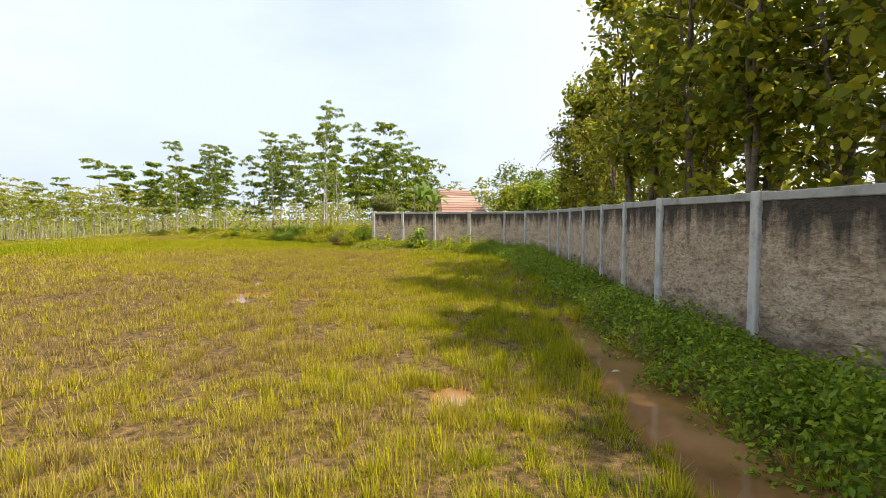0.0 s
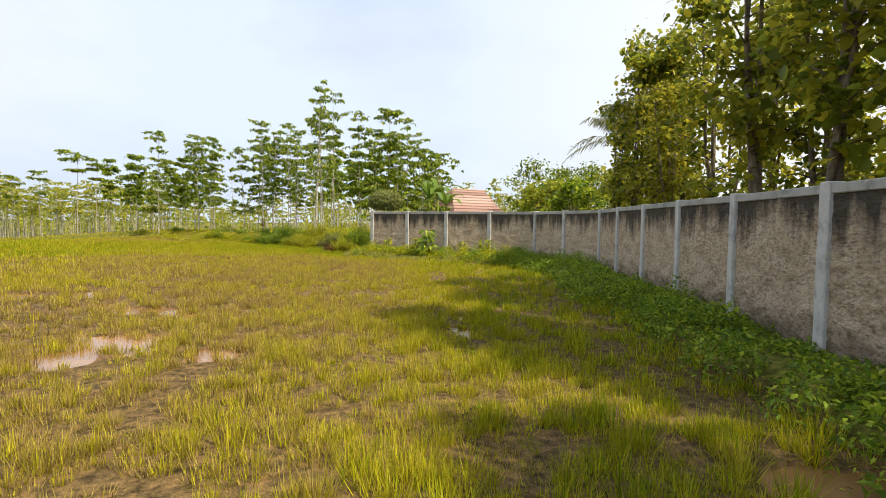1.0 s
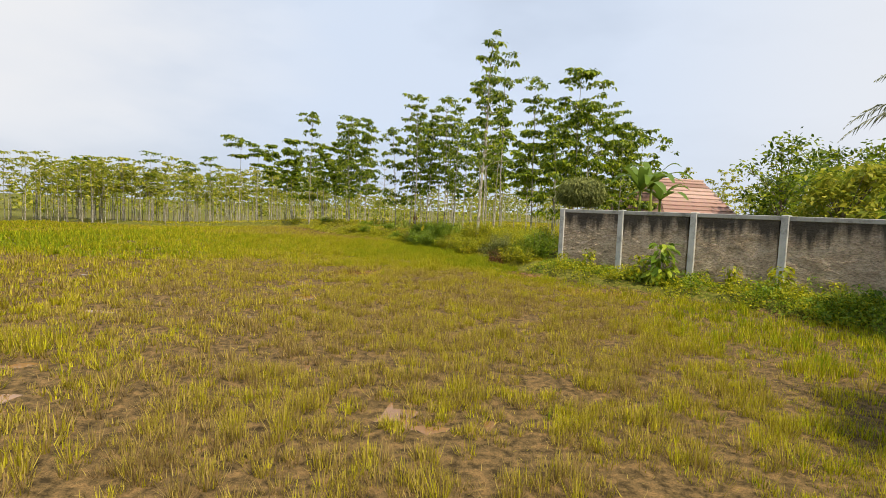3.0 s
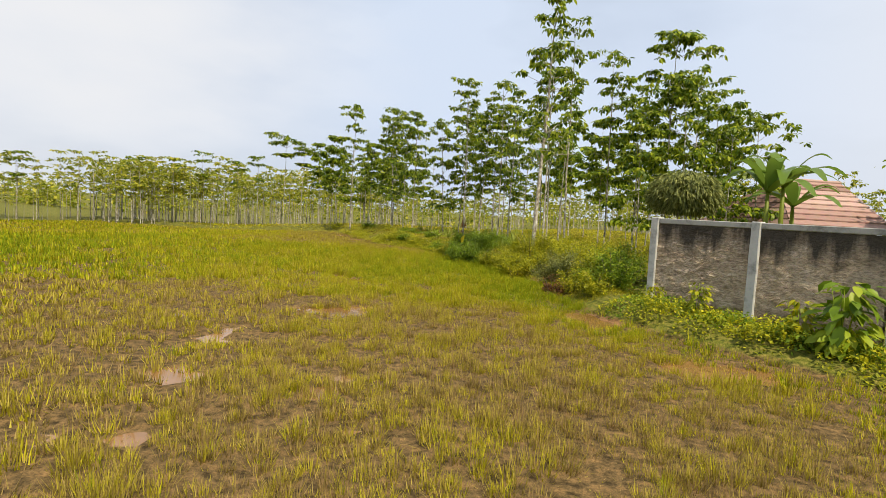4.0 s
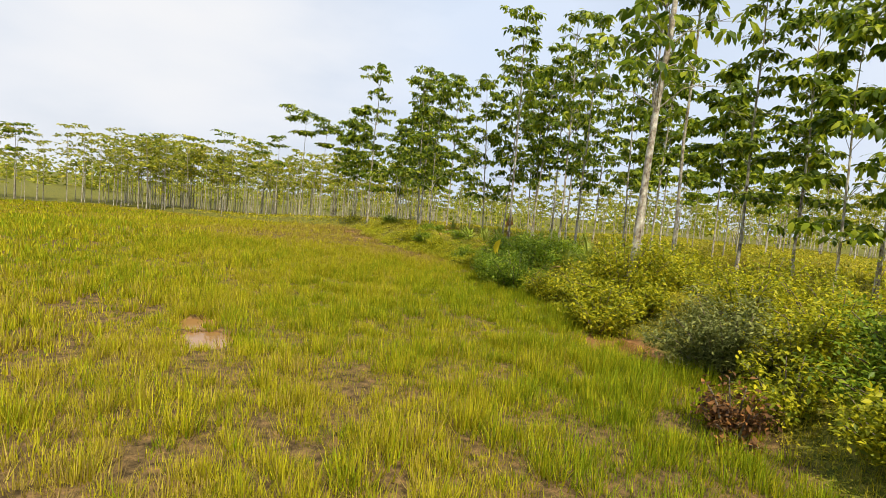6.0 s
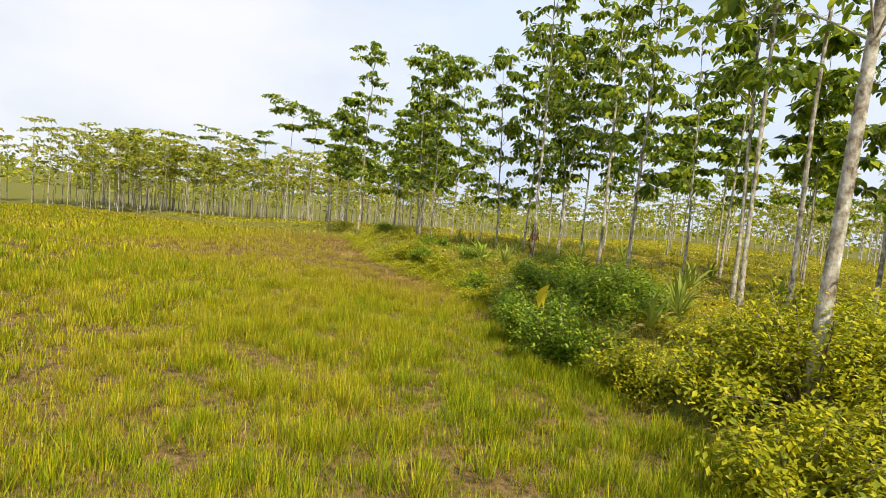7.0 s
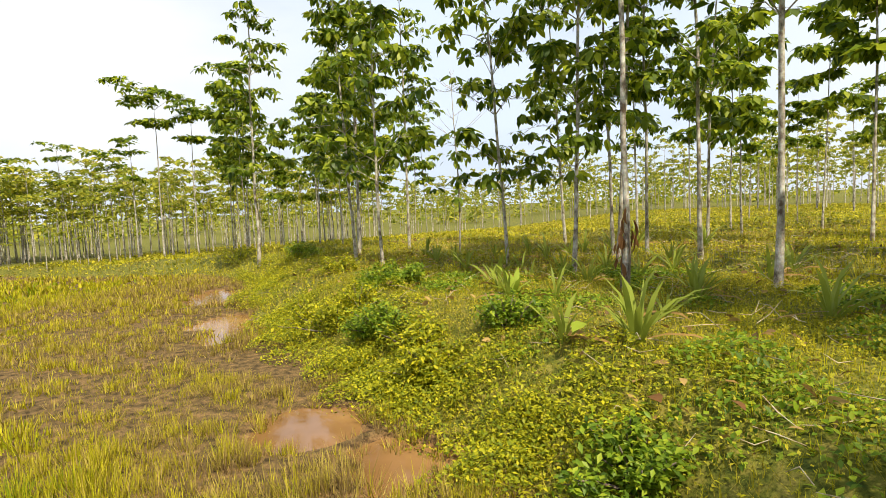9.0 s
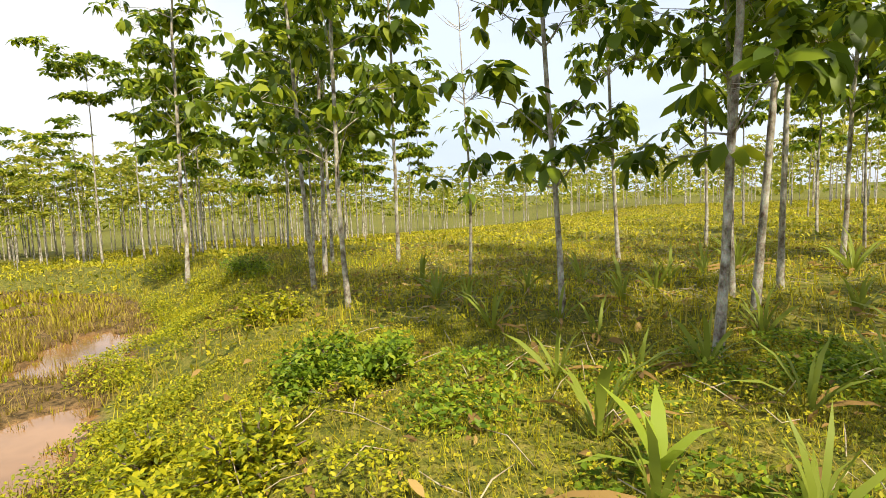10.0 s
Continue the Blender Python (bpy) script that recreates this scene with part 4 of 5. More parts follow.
def field_grass():
    cells = []
    r = np.random.default_rng(21)
    path = np.array([(row[1], row[2]) for row in ROWS])

    def tufts(x0, x1, y0, y1, per, blades, tall, wide, near, far, least=-1.0, lying=False):
        """Tufts of blades over the part of the field that lies between two distances from the path."""
        n = int((x1 - x0) * (y1 - y0) * per)
        x, y = r.uniform(x0, x1, n), r.uniform(y0, y1, n)
        q = seg_distance(x, y, path)[0]
        ok = (q >= near) & (q < far)
        x, y = x[ok], y[ok]
        d, w = bank(x, y)
        ripe = grass_ripe(x, y)
        lump = clump(x, y)
        thin = sparse(x, y)
        dens = 1.1 + (0.8 + 0.9 * thin) * lump + 1.1 * np.clip(ripe - 0.40, -0.12, 1)
        ok = (d < 0.12) & (outside(x, y) < 3) & (wet(x, y) < 0.10 + 0.75 * r.uniform(0, 1, len(x)) ** 3) & (r.uniform(0, 1, len(x)) < dens)
        if lying:
            ok = (d < 0.1) & (outside(x, y) < 3) & (wet(x, y) < 0.2)
        ok &= ripe > least
        x, y, lump, ripe = x[ok], y[ok], lump[ok], ripe[ok] - (0.16 if lying else 0.0)
        k = len(x)
        hgt = tall * (0.56 + 0.40 * ripe) * r.uniform(0.6, 1.25, k) * np.clip(0.92 + 1.0 * lump, 0.4, 1.6)
        a, q = r.uniform(0, 6.28, (k, blades)), (0.20 if lying else 0.085) * np.sqrt(r.uniform(0, 1, (k, blades))) * (1.0 if lying else r.uniform(0.6, 1.4, (k, 1)))
        bx, by = (x[:, None] + np.cos(a) * q).ravel(), (y[:, None] + np.sin(a) * q).ravel()
        bh = (hgt[:, None] * r.uniform(0.5, 1.1, (k, blades))).ravel()
        pos = np.stack([bx, by, height(bx, by) * (bx < -5) - 0.04], 1)
        lift = r.normal(0.35, 0.2, len(bx)) if lying else (r.normal(1.36, 0.2, (k, blades)) - 3.2 * q).ravel()
        way = r.uniform(0, 6.28, len(bx)) if lying else (a - 1.57 + r.normal(0, 0.8, (k, blades))).ravel()
        v, f = strew(BLADE, pos, way, lift, bh + 0.04, wide)
        cells.append((v, f, np.repeat(np.clip(np.repeat(ripe + 0.15 * r.normal(0, 1, k), blades) + r.normal(0, 0.13, len(bx)), 0, 1), 3)))
    tufts(-6, 9, -2, 50, 48, 40, 0.225, 0.0105, 0.0, 3.5)
    tufts(-9, 13, -2, 56, 34, 20, 0.225, 0.0175, 3.5, 8.0)
    tufts(-18, 13, 0, 64, 30, 9, 0.23, 0.038, 8.0, 16.0)
    tufts(-46, 13, -14, 70, 14, 5, 0.24, 0.11, 16.0, 60.0)
    tufts(-13, -3, 49, 62, 30, 14, 0.22, 0.022, 8.0, 13.0)
    # thicker growth in the green band, and broken blades lying between the tufts
    tufts(-6, 6, 31, 50, 44, 18, 0.24, 0.013, 0.0, 3.5, 0.5)
    tufts(-9, 9, 31, 52, 26, 12, 0.24, 0.022, 3.5, 8.0, 0.5)
    tufts(-6, 9, -2, 50, 26, 8, 0.2, 0.011, 0.0, 3.5, lying=True)
    tufts(-9, 13, -2, 56, 11, 6, 0.24, 0.024, 3.5, 8.0, lying=True)
    tufts(-18, 13, 0, 64, 5, 6, 0.28, 0.05, 8.0, 16.0, lying=True)
    k, vs, fs = 0, [], []
    for v, f, _ in cells:
        vs.append(v)
        fs.append(f + k)
        k += len(v)
    ob = new("rice_grass", mesh_from("rice_grass", np.concatenate(vs), np.concatenate(fs), M_GRASS, False, {"ripe": np.concatenate([c[2] for c in cells])}))
    tagged(ob, "short yellowing grass in tufts standing in shallow muddy water", "grass", kind="stuff")


field_grass()


# ---------------------------------------------------------------- weeds
def cover(name, label, mat, spots, leaf, per, seed, lifts=(0.1, 0.5), shape=LEAF, slim=0.55):
    """Leafy low growth: spots of (x, y, radius across, height)."""
    r = np.random.default_rng(seed)
    bits = []
    for x, y, rad, tall in spots:
        n = int(per * rad * rad)
        a, q = r.uniform(0, 6.28, n), rad * np.sqrt(r.uniform(0, 1, n))
        px, py = x + np.cos(a) * q, y + np.sin(a) * q
        dome = tall * np.sqrt(np.clip(1 - (q / rad) ** 2, 0.03, 1)) * (0.8 + 0.35 * fbm(px, py, 0.35, seed))
        pz = height(px, py) + np.clip(dome, 0.03, None) * r.uniform(0.25, 1.0, n) ** 0.5
        size = leaf * r.uniform(0.6, 1.35, n)
        bits.append(strew(shape, np.stack([px, py, pz], 1), r.uniform(0, 6.28, n), r.normal(*lifts, n), size, size * slim, r.normal(0, 0.35, n)))
    ob = new(name, mesh_from(name, *join(*bits), mat))
    tagged(ob, label, "weeds", kind="stuff")
    return ob


# creeping weeds in the strip at the foot of the wall
strip = []
for k in range(len(POSTS) - 1):
    a, b = np.array(POSTS[k]), np.array(POSTS[k + 1])
    d = (b - a) / np.linalg.norm(b - a)
    inn = np.array([d[1], -d[0]])
    for q in np.arange(0, 1, 0.12):
        for far, tall in ((0.3, 0.14), (0.85, 0.5), (1.4, 0.62), (1.95, 0.6), (2.5, 0.45)):
            p = a + (b - a) * (q + RNG.uniform(-0.04, 0.04)) + inn * (far + RNG.uniform(-0.2, 0.2))
            if bank(*p[:, None])[0][0] > (-0.22 if p[1] < 26 else 0.3) and RNG.uniform() < 0.74:
                strip.append((p[0], p[1], RNG.uniform(0.25, 0.5), tall * RNG.uniform(0.2, 1.5)))
cover("creeping_weeds", "dark green creeping weeds along the foot of the wall", M_WEED, [(a, b, c * 1.1, d) for n, (a, b, c, d) in enumerate(strip) if b < 26 or n % 5 > 2], 0.074, 1150, 31, (-0.2, 0.6))
cover("yellow_weeds", "sunlit yellow-green leafy weeds along the foot of the wall", M_WEED_YELLOW, [(a, b, c, d * 0.8) for n, (a, b, c, d) in enumerate(strip) if b >= 25 and n % 5 < 3], 0.07, 1600, 32, (-0.15, 0.5))

# low leafy turf over the bank, thick where the path comes near
def bank_turf():
    r = np.random.default_rng(33)
    path = np.array([(row[1], row[2]) for row in ROWS])
    leaves, blades, lilt = [], [], []
    for x0, x1, y0, y1, per, size, near, far in ((-7, 8, 34, 60, 2000, 0.029, 0.0, 6.0), (-16, 18, 32, 72, 250, 0.066, 6.0, 16.0), (-30, 34, 33, 108, 46, 0.15, 16.0, 70.0)):
        n = int((x1 - x0) * (y1 - y0) * per)
        x, y = r.uniform(x0, x1, n), r.uniform(y0, y1, n)
        q = seg_distance(x, y, path)[0]
        d, w = bank(x, y)
        ok = (q >= near) & (q < far) & (d > 0.12) & ~((w < 15.4) & (d > 1.8)) & (r.uniform(0, 1, n) < 0.75 + 0.6 * fbm(x, y, 1.6, 34)) & (wet(x, y) < 0.3)
        x, y, d = x[ok], y[ok], d[ok]
        n = len(x)
        lump = np.clip(0.10 + 0.16 * fbm(x, y, 1.3, 35), 0.03, 0.3) * np.clip(d / 0.8, 0.2, 1)
        z = height(x, y) + lump * r.uniform(0.1, 1.0, n)
        cut = r.uniform(0, 1, n) < 0.45
        s = size * r.uniform(0.6, 1.4, n)
        a = r.uniform(0, 6.28, n)
        leaves.append(strew(LEAF, np.stack([x, y, z], 1)[cut], a[cut], r.normal(0.3, 0.4, n)[cut], s[cut], s[cut] * 0.6, r.normal(0, 0.4, n)[cut]))
        c = ~cut
        blades.append(strew(BLADE, np.stack([x, y, height(x, y) - 0.02], 1)[c], a[c], r.normal(0.95, 0.35, n)[c], np.minimum(s[c] * 4.2, 0.26), s[c] * 0.22))
    tagged(new("bank_cover", mesh_from("bank_cover", *join(*leaves), M_COVER)), "low yellow-green leafy ground cover over the bank", "weeds", kind="stuff")
    v, f = join(*blades)
    ripe = np.repeat(np.clip(0.50 + 0.40 * fbm(v[::3, 0], v[::3, 1], 2.4, 36), 0.05, 1), 3)
    tagged(new("bank_grass", mesh_from("bank_grass", v, f, M_GRASS, False, {"ripe": ripe})), "rough yellow-green grass over the bank", "grass", kind="stuff")


bank_turf()


# leafy weeds in low uneven mounds along the foot of the bank, yellow-green in the sun, deeper green behind
mounds, deep = [], []
for n in range(130):
    w = RNG.uniform(20.3, 28.4)
    k = int(w)
    p = EDGE_A[k] + (EDGE_A[k + 1] - EDGE_A[k]) * (w - k)
    way = EDGE_A[k + 1] - EDGE_A[k]
    inn = np.array([way[1], -way[0]]) / np.linalg.norm(way)
    q = p + inn * abs(RNG.normal(0.35, 0.9))
    mounds.append((q[0], q[1], RNG.uniform(0.18, 0.5), RNG.uniform(0.06, 0.46)))
for n in range(190):
    q = (RNG.uniform(-1.2, 5.0), RNG.uniform(43.6, 54.0) if n % 3 else RNG.uniform(43.6, 48.3))
    if bank(*np.array(q)[:, None])[0][0] > 1.0 and (q[1] < 48.6 or n % 5 < 2):
        deep.append((q[0], q[1], RNG.uniform(0.25, 0.6), RNG.uniform(0.08, 0.26) * (1.9 if q[1] < 47 else 1.0)))
cover("bank_weeds", "bright yellow-green leafy weeds along the foot of the bank", M_WEED_YELLOW, mounds, 0.041, 3500, 37, (-0.05, 0.5))
cover("low_green_weeds", "deep green low leafy weeds over the top of the bank", M_WEED, deep, 0.06, 1700, 38, (-0.05, 0.5))


def bush(name, label, x, y, rad, tall, mat, leaf, count, seed, slim=0.5, droop=-0.2):
    """A single leafy bush: thin stems and a loose dome of leaves."""
    r = np.random.default_rng(seed)
    ob = new(name)
    ob.matrix_world = pose(x, y, height1(x, y))
    stems = []
    tips = []
    for s in range(22):
        a = r.uniform(0, 6.28)
        q = rad * math.sqrt(r.uniform(0.05, 1.15)) * (0.85 + 0.3 * math.sin(2 * a + seed) + 0.2 * math.sin(5 * a + 2 * seed))
        h = tall * math.sqrt(max(0.1, 1 - (q / rad) ** 2 * 0.8)) * r.uniform(0.4, 1.2)
        tip = np.array([math.cos(a) * q, math.sin(a) * q, h])
        root = np.array([math.cos(a) * q * 0.25, math.sin(a) * q * 0.25, 0])
        stems.append(tube([root, root * 0.4 + tip * 0.6 + np.array([0, 0, 0.1 * h]), tip], [0.014, 0.009, 0.004], 4))
        tips.append((root, tip))
    k = count // 22
    pos = np.concatenate([a * (1 - t) + b * t + r.normal(0, 0.10 * min(1, rad), (k, 3)) for a, b in tips for t in [r.uniform(0.25, 1.05, k)[:, None]]])
    pos[:, 2] = np.clip(pos[:, 2], 0.03, None)
    n = len(pos)
    size = leaf * r.uniform(0.6, 1.3, n)
    part_mesh("woody_base", mesh_from("woody_base", *join(*stems), M_BARK_DARK), ob)
    part_mesh("foliage", mesh_from("foliage", *strew(LEAF, pos, r.uniform(0, 6.28, n), r.normal(droop, 0.45, n), size, size * slim, r.normal(0, 0.4, n)), mat), ob)
    tagged(ob, label, "bush")
    return ob


for x, y, rad, tall, count, seed in ((3.15, 42.2, 0.85, 0.95, 2600, 40), (2.6, 43.3, 0.95, 0.9, 3200, 41), (2.2, 44.7, 0.85, 0.6, 2400, 42), (3.3, 44.2, 1.1, 0.75, 3000, 50), (2.7, 46.0, 1.0, 0.5, 2400, 52),
                                     (3.9, 45.6, 1.0, 0.6, 2200, 53), (7.9, 36.0, 1.2, 1.1, 2800, 46), (7.4, 34.9, 0.9, 0.9, 2200, 54), (-1.9, 53.0, 0.6, 0.36, 2200, 51)):
    bush("dark_bush", "dense dark green leafy bush on the bank", x, y, rad, tall, M_WEED, 0.07, int(count * 2.1), seed)
for x, y, rad, tall, count, seed in ((6.9, 34.7, 0.6, 0.6, 1400, 80), (6.5, 35.7, 0.55, 0.6, 1300, 82), (7.7, 37.7, 0.9, 0.95, 1900, 83), (6.9, 38.7, 0.8, 0.75, 1700, 85), (8.4, 38.9, 1.0, 1.0, 1700, 86), (4.7, 40.9, 0.85, 0.75, 2400, 43), (5.4, 40.6, 1.15, 1.05, 3600, 44), (5.7, 39.7, 0.6, 0.6, 1400, 76), (6.9, 36.6, 0.8, 0.8, 1700, 77), (6.6, 42.6, 0.9, 0.7, 1800, 55), (7.6, 40.2, 1.0, 0.9, 1800, 56), (4.9, 39.3, 0.8, 0.7, 2200, 74), (6.1, 41.0, 0.9, 0.8, 2200, 70), (3.9, 41.6, 0.7, 0.5, 1600, 71), (7.0, 44.2, 0.9, 0.6, 1600, 79), (5.2, 42.0, 0.8, 0.6, 1800, 73),
                                     (-1.5, 50.7, 0.6, 0.38, 1300, 57), (-2.4, 51.4, 0.6, 0.4, 1300, 58), (-0.7, 49.4, 0.5, 0.36, 1200, 59), (0.1, 49.8, 0.45, 0.38, 900, 60), (-2.2, 51.9, 0.5, 0.35, 900, 61), (-3.2, 52.3, 0.35, 0.32, 600, 62),
                                     (0.9, 47.4, 0.5, 0.34, 1100, 63), (1.2, 46.6, 0.5, 0.3, 900, 64), (-1.0, 50.1, 0.45, 0.3, 800, 65), (-6.4, 60.0, 0.8, 0.5, 1000, 66), (-9.6, 61.8, 0.9, 0.5, 1000, 67), (-3.6, 55.2, 0.5, 0.35, 800, 68)):
    bush("yellow_bush", "bright yellow-green leafy weed bush on the bank", x, y, rad, tall, M_WEED_YELLOW if seed % 3 else M_WEED, 0.066, int(count * 2.0), seed)
bush("withered_bush", "withered reddish-brown bush among green weeds on the bank", 5.9, 35.2, 0.4, 0.5, M_RUST, 0.06, 1500, 49, 0.5)
bush("dull_bush", "dull olive fine-leaved bush leaning over the puddle", 6.35, 37.2, 0.95, 0.9, M_HAIRY, 0.07, 9500, 47, 0.34)


def round_bush():
    """A round head of fine hanging leaves on bare stems behind the end of the wall."""
    r = np.random.default_rng(48)
    ob = new("round_bush")
    ob.matrix_world = pose(9.0, 34.8, height1(9.0, 34.8))
    stems = [tube([(0.1 * math.cos(a), 0.1 * math.sin(a), 0), (0.3 * math.cos(a), 0.3 * math.sin(a), 1.5), (0.6 * math.cos(a), 0.6 * math.sin(a), 2.7)], [0.03, 0.022, 0.008], 5) for a in np.arange(6) * 1.05]
    part_mesh("woody_base", mesh_from("woody_base", *join(*stems), M_BARK_DARK, True), ob)
    n = 6500
    d = r.normal(0, 1, (n, 3))
    d /= np.linalg.norm(d, axis=1)[:, None]
    rad = r.uniform(0.55, 1.0, n) ** 0.5 * (1 + 0.10 * fbm(d[:, 0] * 2, d[:, 1] * 2 + d[:, 2], 0.5, 49))
    pos = d * rad[:, None] * np.array([0.86, 0.86, 0.60]) + np.array([0, 0, 2.62])
    keep = pos[:, 2] > 2.15
    pos, d = pos[keep], d[keep]
    n = len(pos)
    size = r.uniform(0.10, 0.20, n)
    part_mesh("foliage", mesh_from("foliage", *strew(LEAF, pos, np.arctan2(d[:, 1], d[:, 0]) - 1.57 + r.normal(0, 0.5, n), r.normal(-0.75, 0.4, n), size, size * 0.24, r.normal(0, 0.4, n)), M_HAIRY), ob)
    tagged(ob, "round olive bush of fine hanging leaves overhanging the wall's end", "bush")


round_bush()


def strap_clump(x, y, tall, count, seed, mat=None, dry=3):
    """A clump of long arching strap leaves on short stalks, with a few dead ones lying below."""
    r = np.random.default_rng(seed)
    ob = new("ginger_clump")
    ob.matrix_world = pose(x, y, height1(x, y))
    a = r.uniform(0, 6.28, count)
    size = tall * r.uniform(0.6, 1.15, count)
    for k in range(count):
        p = np.array([[0.05 * math.cos(a[k]) * r.uniform(0, 1.5), 0.05 * math.sin(a[k]) * r.uniform(0, 1.5), r.uniform(0, 0.12 * tall)]])
        part_mesh("leaf", mesh_from("leaf", *strew(STRAP, p, a[k] - 1.57, r.uniform(0.55, 1.45), size[k], size[k] * r.uniform(0.06, 0.095), r.normal(0, 0.25)), mat or M_STRAP, True), ob)
    for k in range(dry):
        b = r.uniform(0, 6.28)
        p = np.array([[0.05 * math.cos(b), 0.05 * math.sin(b), 0.06]])
        part_mesh("dead_leaf", mesh_from("dead_leaf", *strew(STRAP, p, b - 1.57, r.uniform(-0.05, 0.2), tall * 0.9, tall * 0.08, r.normal(0, 0.5)), M_DRY, True), ob, "dry brown fallen leaf")
    tagged(ob, "clump of long green strap leaves growing on the bank", "plant", "strap-leaved plants")
    return ob


STRAPS = [(1.25, 48.9, 0.56, 18), (-0.05, 51.95, 0.50, 9), (0.72, 51.1, 0.42, 9), (0.09, 51.2, 0.42, 7), (1.3, 52.3, 0.42, 8), (2.4, 50.9, 0.50, 12), (-0.2, 53.1, 0.40, 9), (4.75, 43.8, 0.60, 14), (4.2, 42.9, 0.55, 12),
          (-0.75, 54.6, 0.4, 10), (0.42, 53.1, 0.35, 9), (4.9, 58.0, 0.6, 12), (0.9, 55.9, 0.5, 10), (2.9, 53.6, 0.5, 11), (3.2, 49.6, 0.5, 10), (-1.6, 56.2, 0.45, 10), (-2.1, 57.8, 0.45, 9), (1.9, 57.4, 0.5, 10), (3.4, 58.6, 0.6, 12),
          (5.2, 46.0, 0.6, 12), (5.8, 48.4, 0.6, 12), (-0.3, 57.0, 0.45, 9), (0.3, 54.2, 0.35, 8), (1.75, 49.9, 0.4, 8), (2.6, 51.7, 0.4, 9), (0.62, 49.15, 0.45, 6), (6.6, 50.2, 0.6, 12), (7.4, 47.6, 0.6, 12), (4.6, 53.2, 0.5, 10),
          (1.0, 53.2, 0.4, 9), (1.9, 54.3, 0.4, 9), (2.2, 53.0, 0.42, 9), (0.0, 54.9, 0.36, 8), (1.5, 56.6, 0.45, 9), (3.3, 55.2, 0.45, 9), (-1.1, 55.6, 0.36, 8), (0.6, 57.6, 0.45, 9), (2.7, 58.2, 0.5, 9), (3.9, 52.4, 0.45, 9)]
for n, (x, y, tall, count) in enumerate(STRAPS):
    strap_clump(x, y, tall * 1.25, int(count * 1.4), 700 + n)

# fallen leaves, dry stalks and one withered plant
def fallen_leaf(x, y, z, size, mat, turn, label):
    ob = new("fallen_leaf", mesh_from("fallen_leaf", *strew(BROAD, np.zeros((1, 3)), 0.0, 0.12, size, size * 0.5, 0.2), mat, True))
    ob.matrix_world = pose(x, y, z, 0, 0, turn)
    tagged(ob, label, "leaf")


fallen_leaf(6.45, 5.42, -0.018, 0.12, M_PALE, 70, "pale fallen leaf floating in the brown ditch water")
fallen_leaf(2.05, 44.68, height1(2.05, 44.68) + 0.12, 0.17, M_YELLOW, 30, "orange-yellow fallen leaf lying on the weeds")
fallen_leaf(1.06, 41.76, 0.10, 0.14, M_RUST, 120, "rust-red dead leaf caught in the field grass")
fallen_leaf(1.15, 47.79, height1(1.15, 47.79) + 0.14, 0.2, M_RUST, 10, "rust-red dead leaf on the green weeds")
fallen_leaf(1.51, 47.58, height1(1.51, 47.58) + 0.14, 0.14, M_RUST, 200, "rust-red dead leaf on the green weeds")


def dry_stalks():
    """Broken dry stalks and shed leaf ribs strewn over the plantation floor."""
    r = np.random.default_rng(39)
    bits = []
    for n in range(760):
        x, y = r.uniform(-2.5, 7.5), r.uniform(46.0, 62.0)
        if bank(np.array([x]), np.array([y]))[0][0] < 0.9:
            continue
        z = height1(x, y) + r.uniform(0.03, 0.12)
        a, size = r.uniform(0, 6.28), r.uniform(0.12, 0.5)
        d = np.array([math.cos(a), math.sin(a), r.normal(0.05, 0.2)]) * size
        p = np.array([x, y, z])
        bits.append(tube([p, p + d * 0.5 + np.array([0, 0, 0.04]) * r.normal(0, 1), p + d], [0.004, 0.005, 0.002], 3))
    tagged(new("dry_stalks", mesh_from("dry_stalks", *join(*bits), M_STALK, True)), "pale dry stalks lying over the plantation floor", "litter", kind="stuff")


dry_stalks()


def leaf_litter():
    """Curled brown leaves shed by the trees."""
    r = np.random.default_rng(53)
    x, y = r.uniform(-6, 12, 5200), r.uniform(44, 66, 5200)
    ok = (bank(x, y)[0] > 1.0) & (r.uniform(0, 1, 5200) < 0.55 + 0.6 * fbm(x, y, 1.8, 54))
    x, y = x[ok], y[ok]
    n = len(x)
    size = r.uniform(0.05, 0.17, n)
    v, f = strew(BROAD, np.stack([x, y, height(x, y) + r.uniform(0.02, 0.11, n)], 1), r.uniform(0, 6.28, n), r.normal(0.05, 0.35, n), size, size * r.uniform(0.3, 0.55, n), r.normal(0, 0.7, n))
    tagged(new("leaf_litter", mesh_from("leaf_litter", v, f, M_DRY, True)), "curled brown leaves shed over the plantation floor", "litter", kind="stuff")


leaf_litter()


def withered_plant(x, y, tall, count, seed):
    r = np.random.default_rng(seed)
    ob = new("withered_plant")
    ob.matrix_world = pose(x, y, height1(x, y))
    part_mesh("stem", mesh_from("stem", *tube([(0, 0, -0.02), (0.03, 0, tall * 0.5), (0, 0.04, tall)], [0.02, 0.015, 0.006], 5), M_BARK_DARK, True), ob)
    for k in range(count):
        a = r.uniform(0, 6.28)
        p = np.array([[0.07 * math.cos(a), 0.07 * math.sin(a), tall * r.uniform(0.45, 1.0)]])
        part_mesh("dead_leaf", mesh_from("dead_leaf", *strew(BROAD, p, a - 1.57, r.uniform(-1.5, -1.0), r.uniform(0.14, 0.28), r.uniform(0.04, 0.08), r.normal(0, 0.4)), M_RUST, True), ob)
    tagged(ob, "withered plant with hanging rust-brown leaves beside a trunk", "plant")


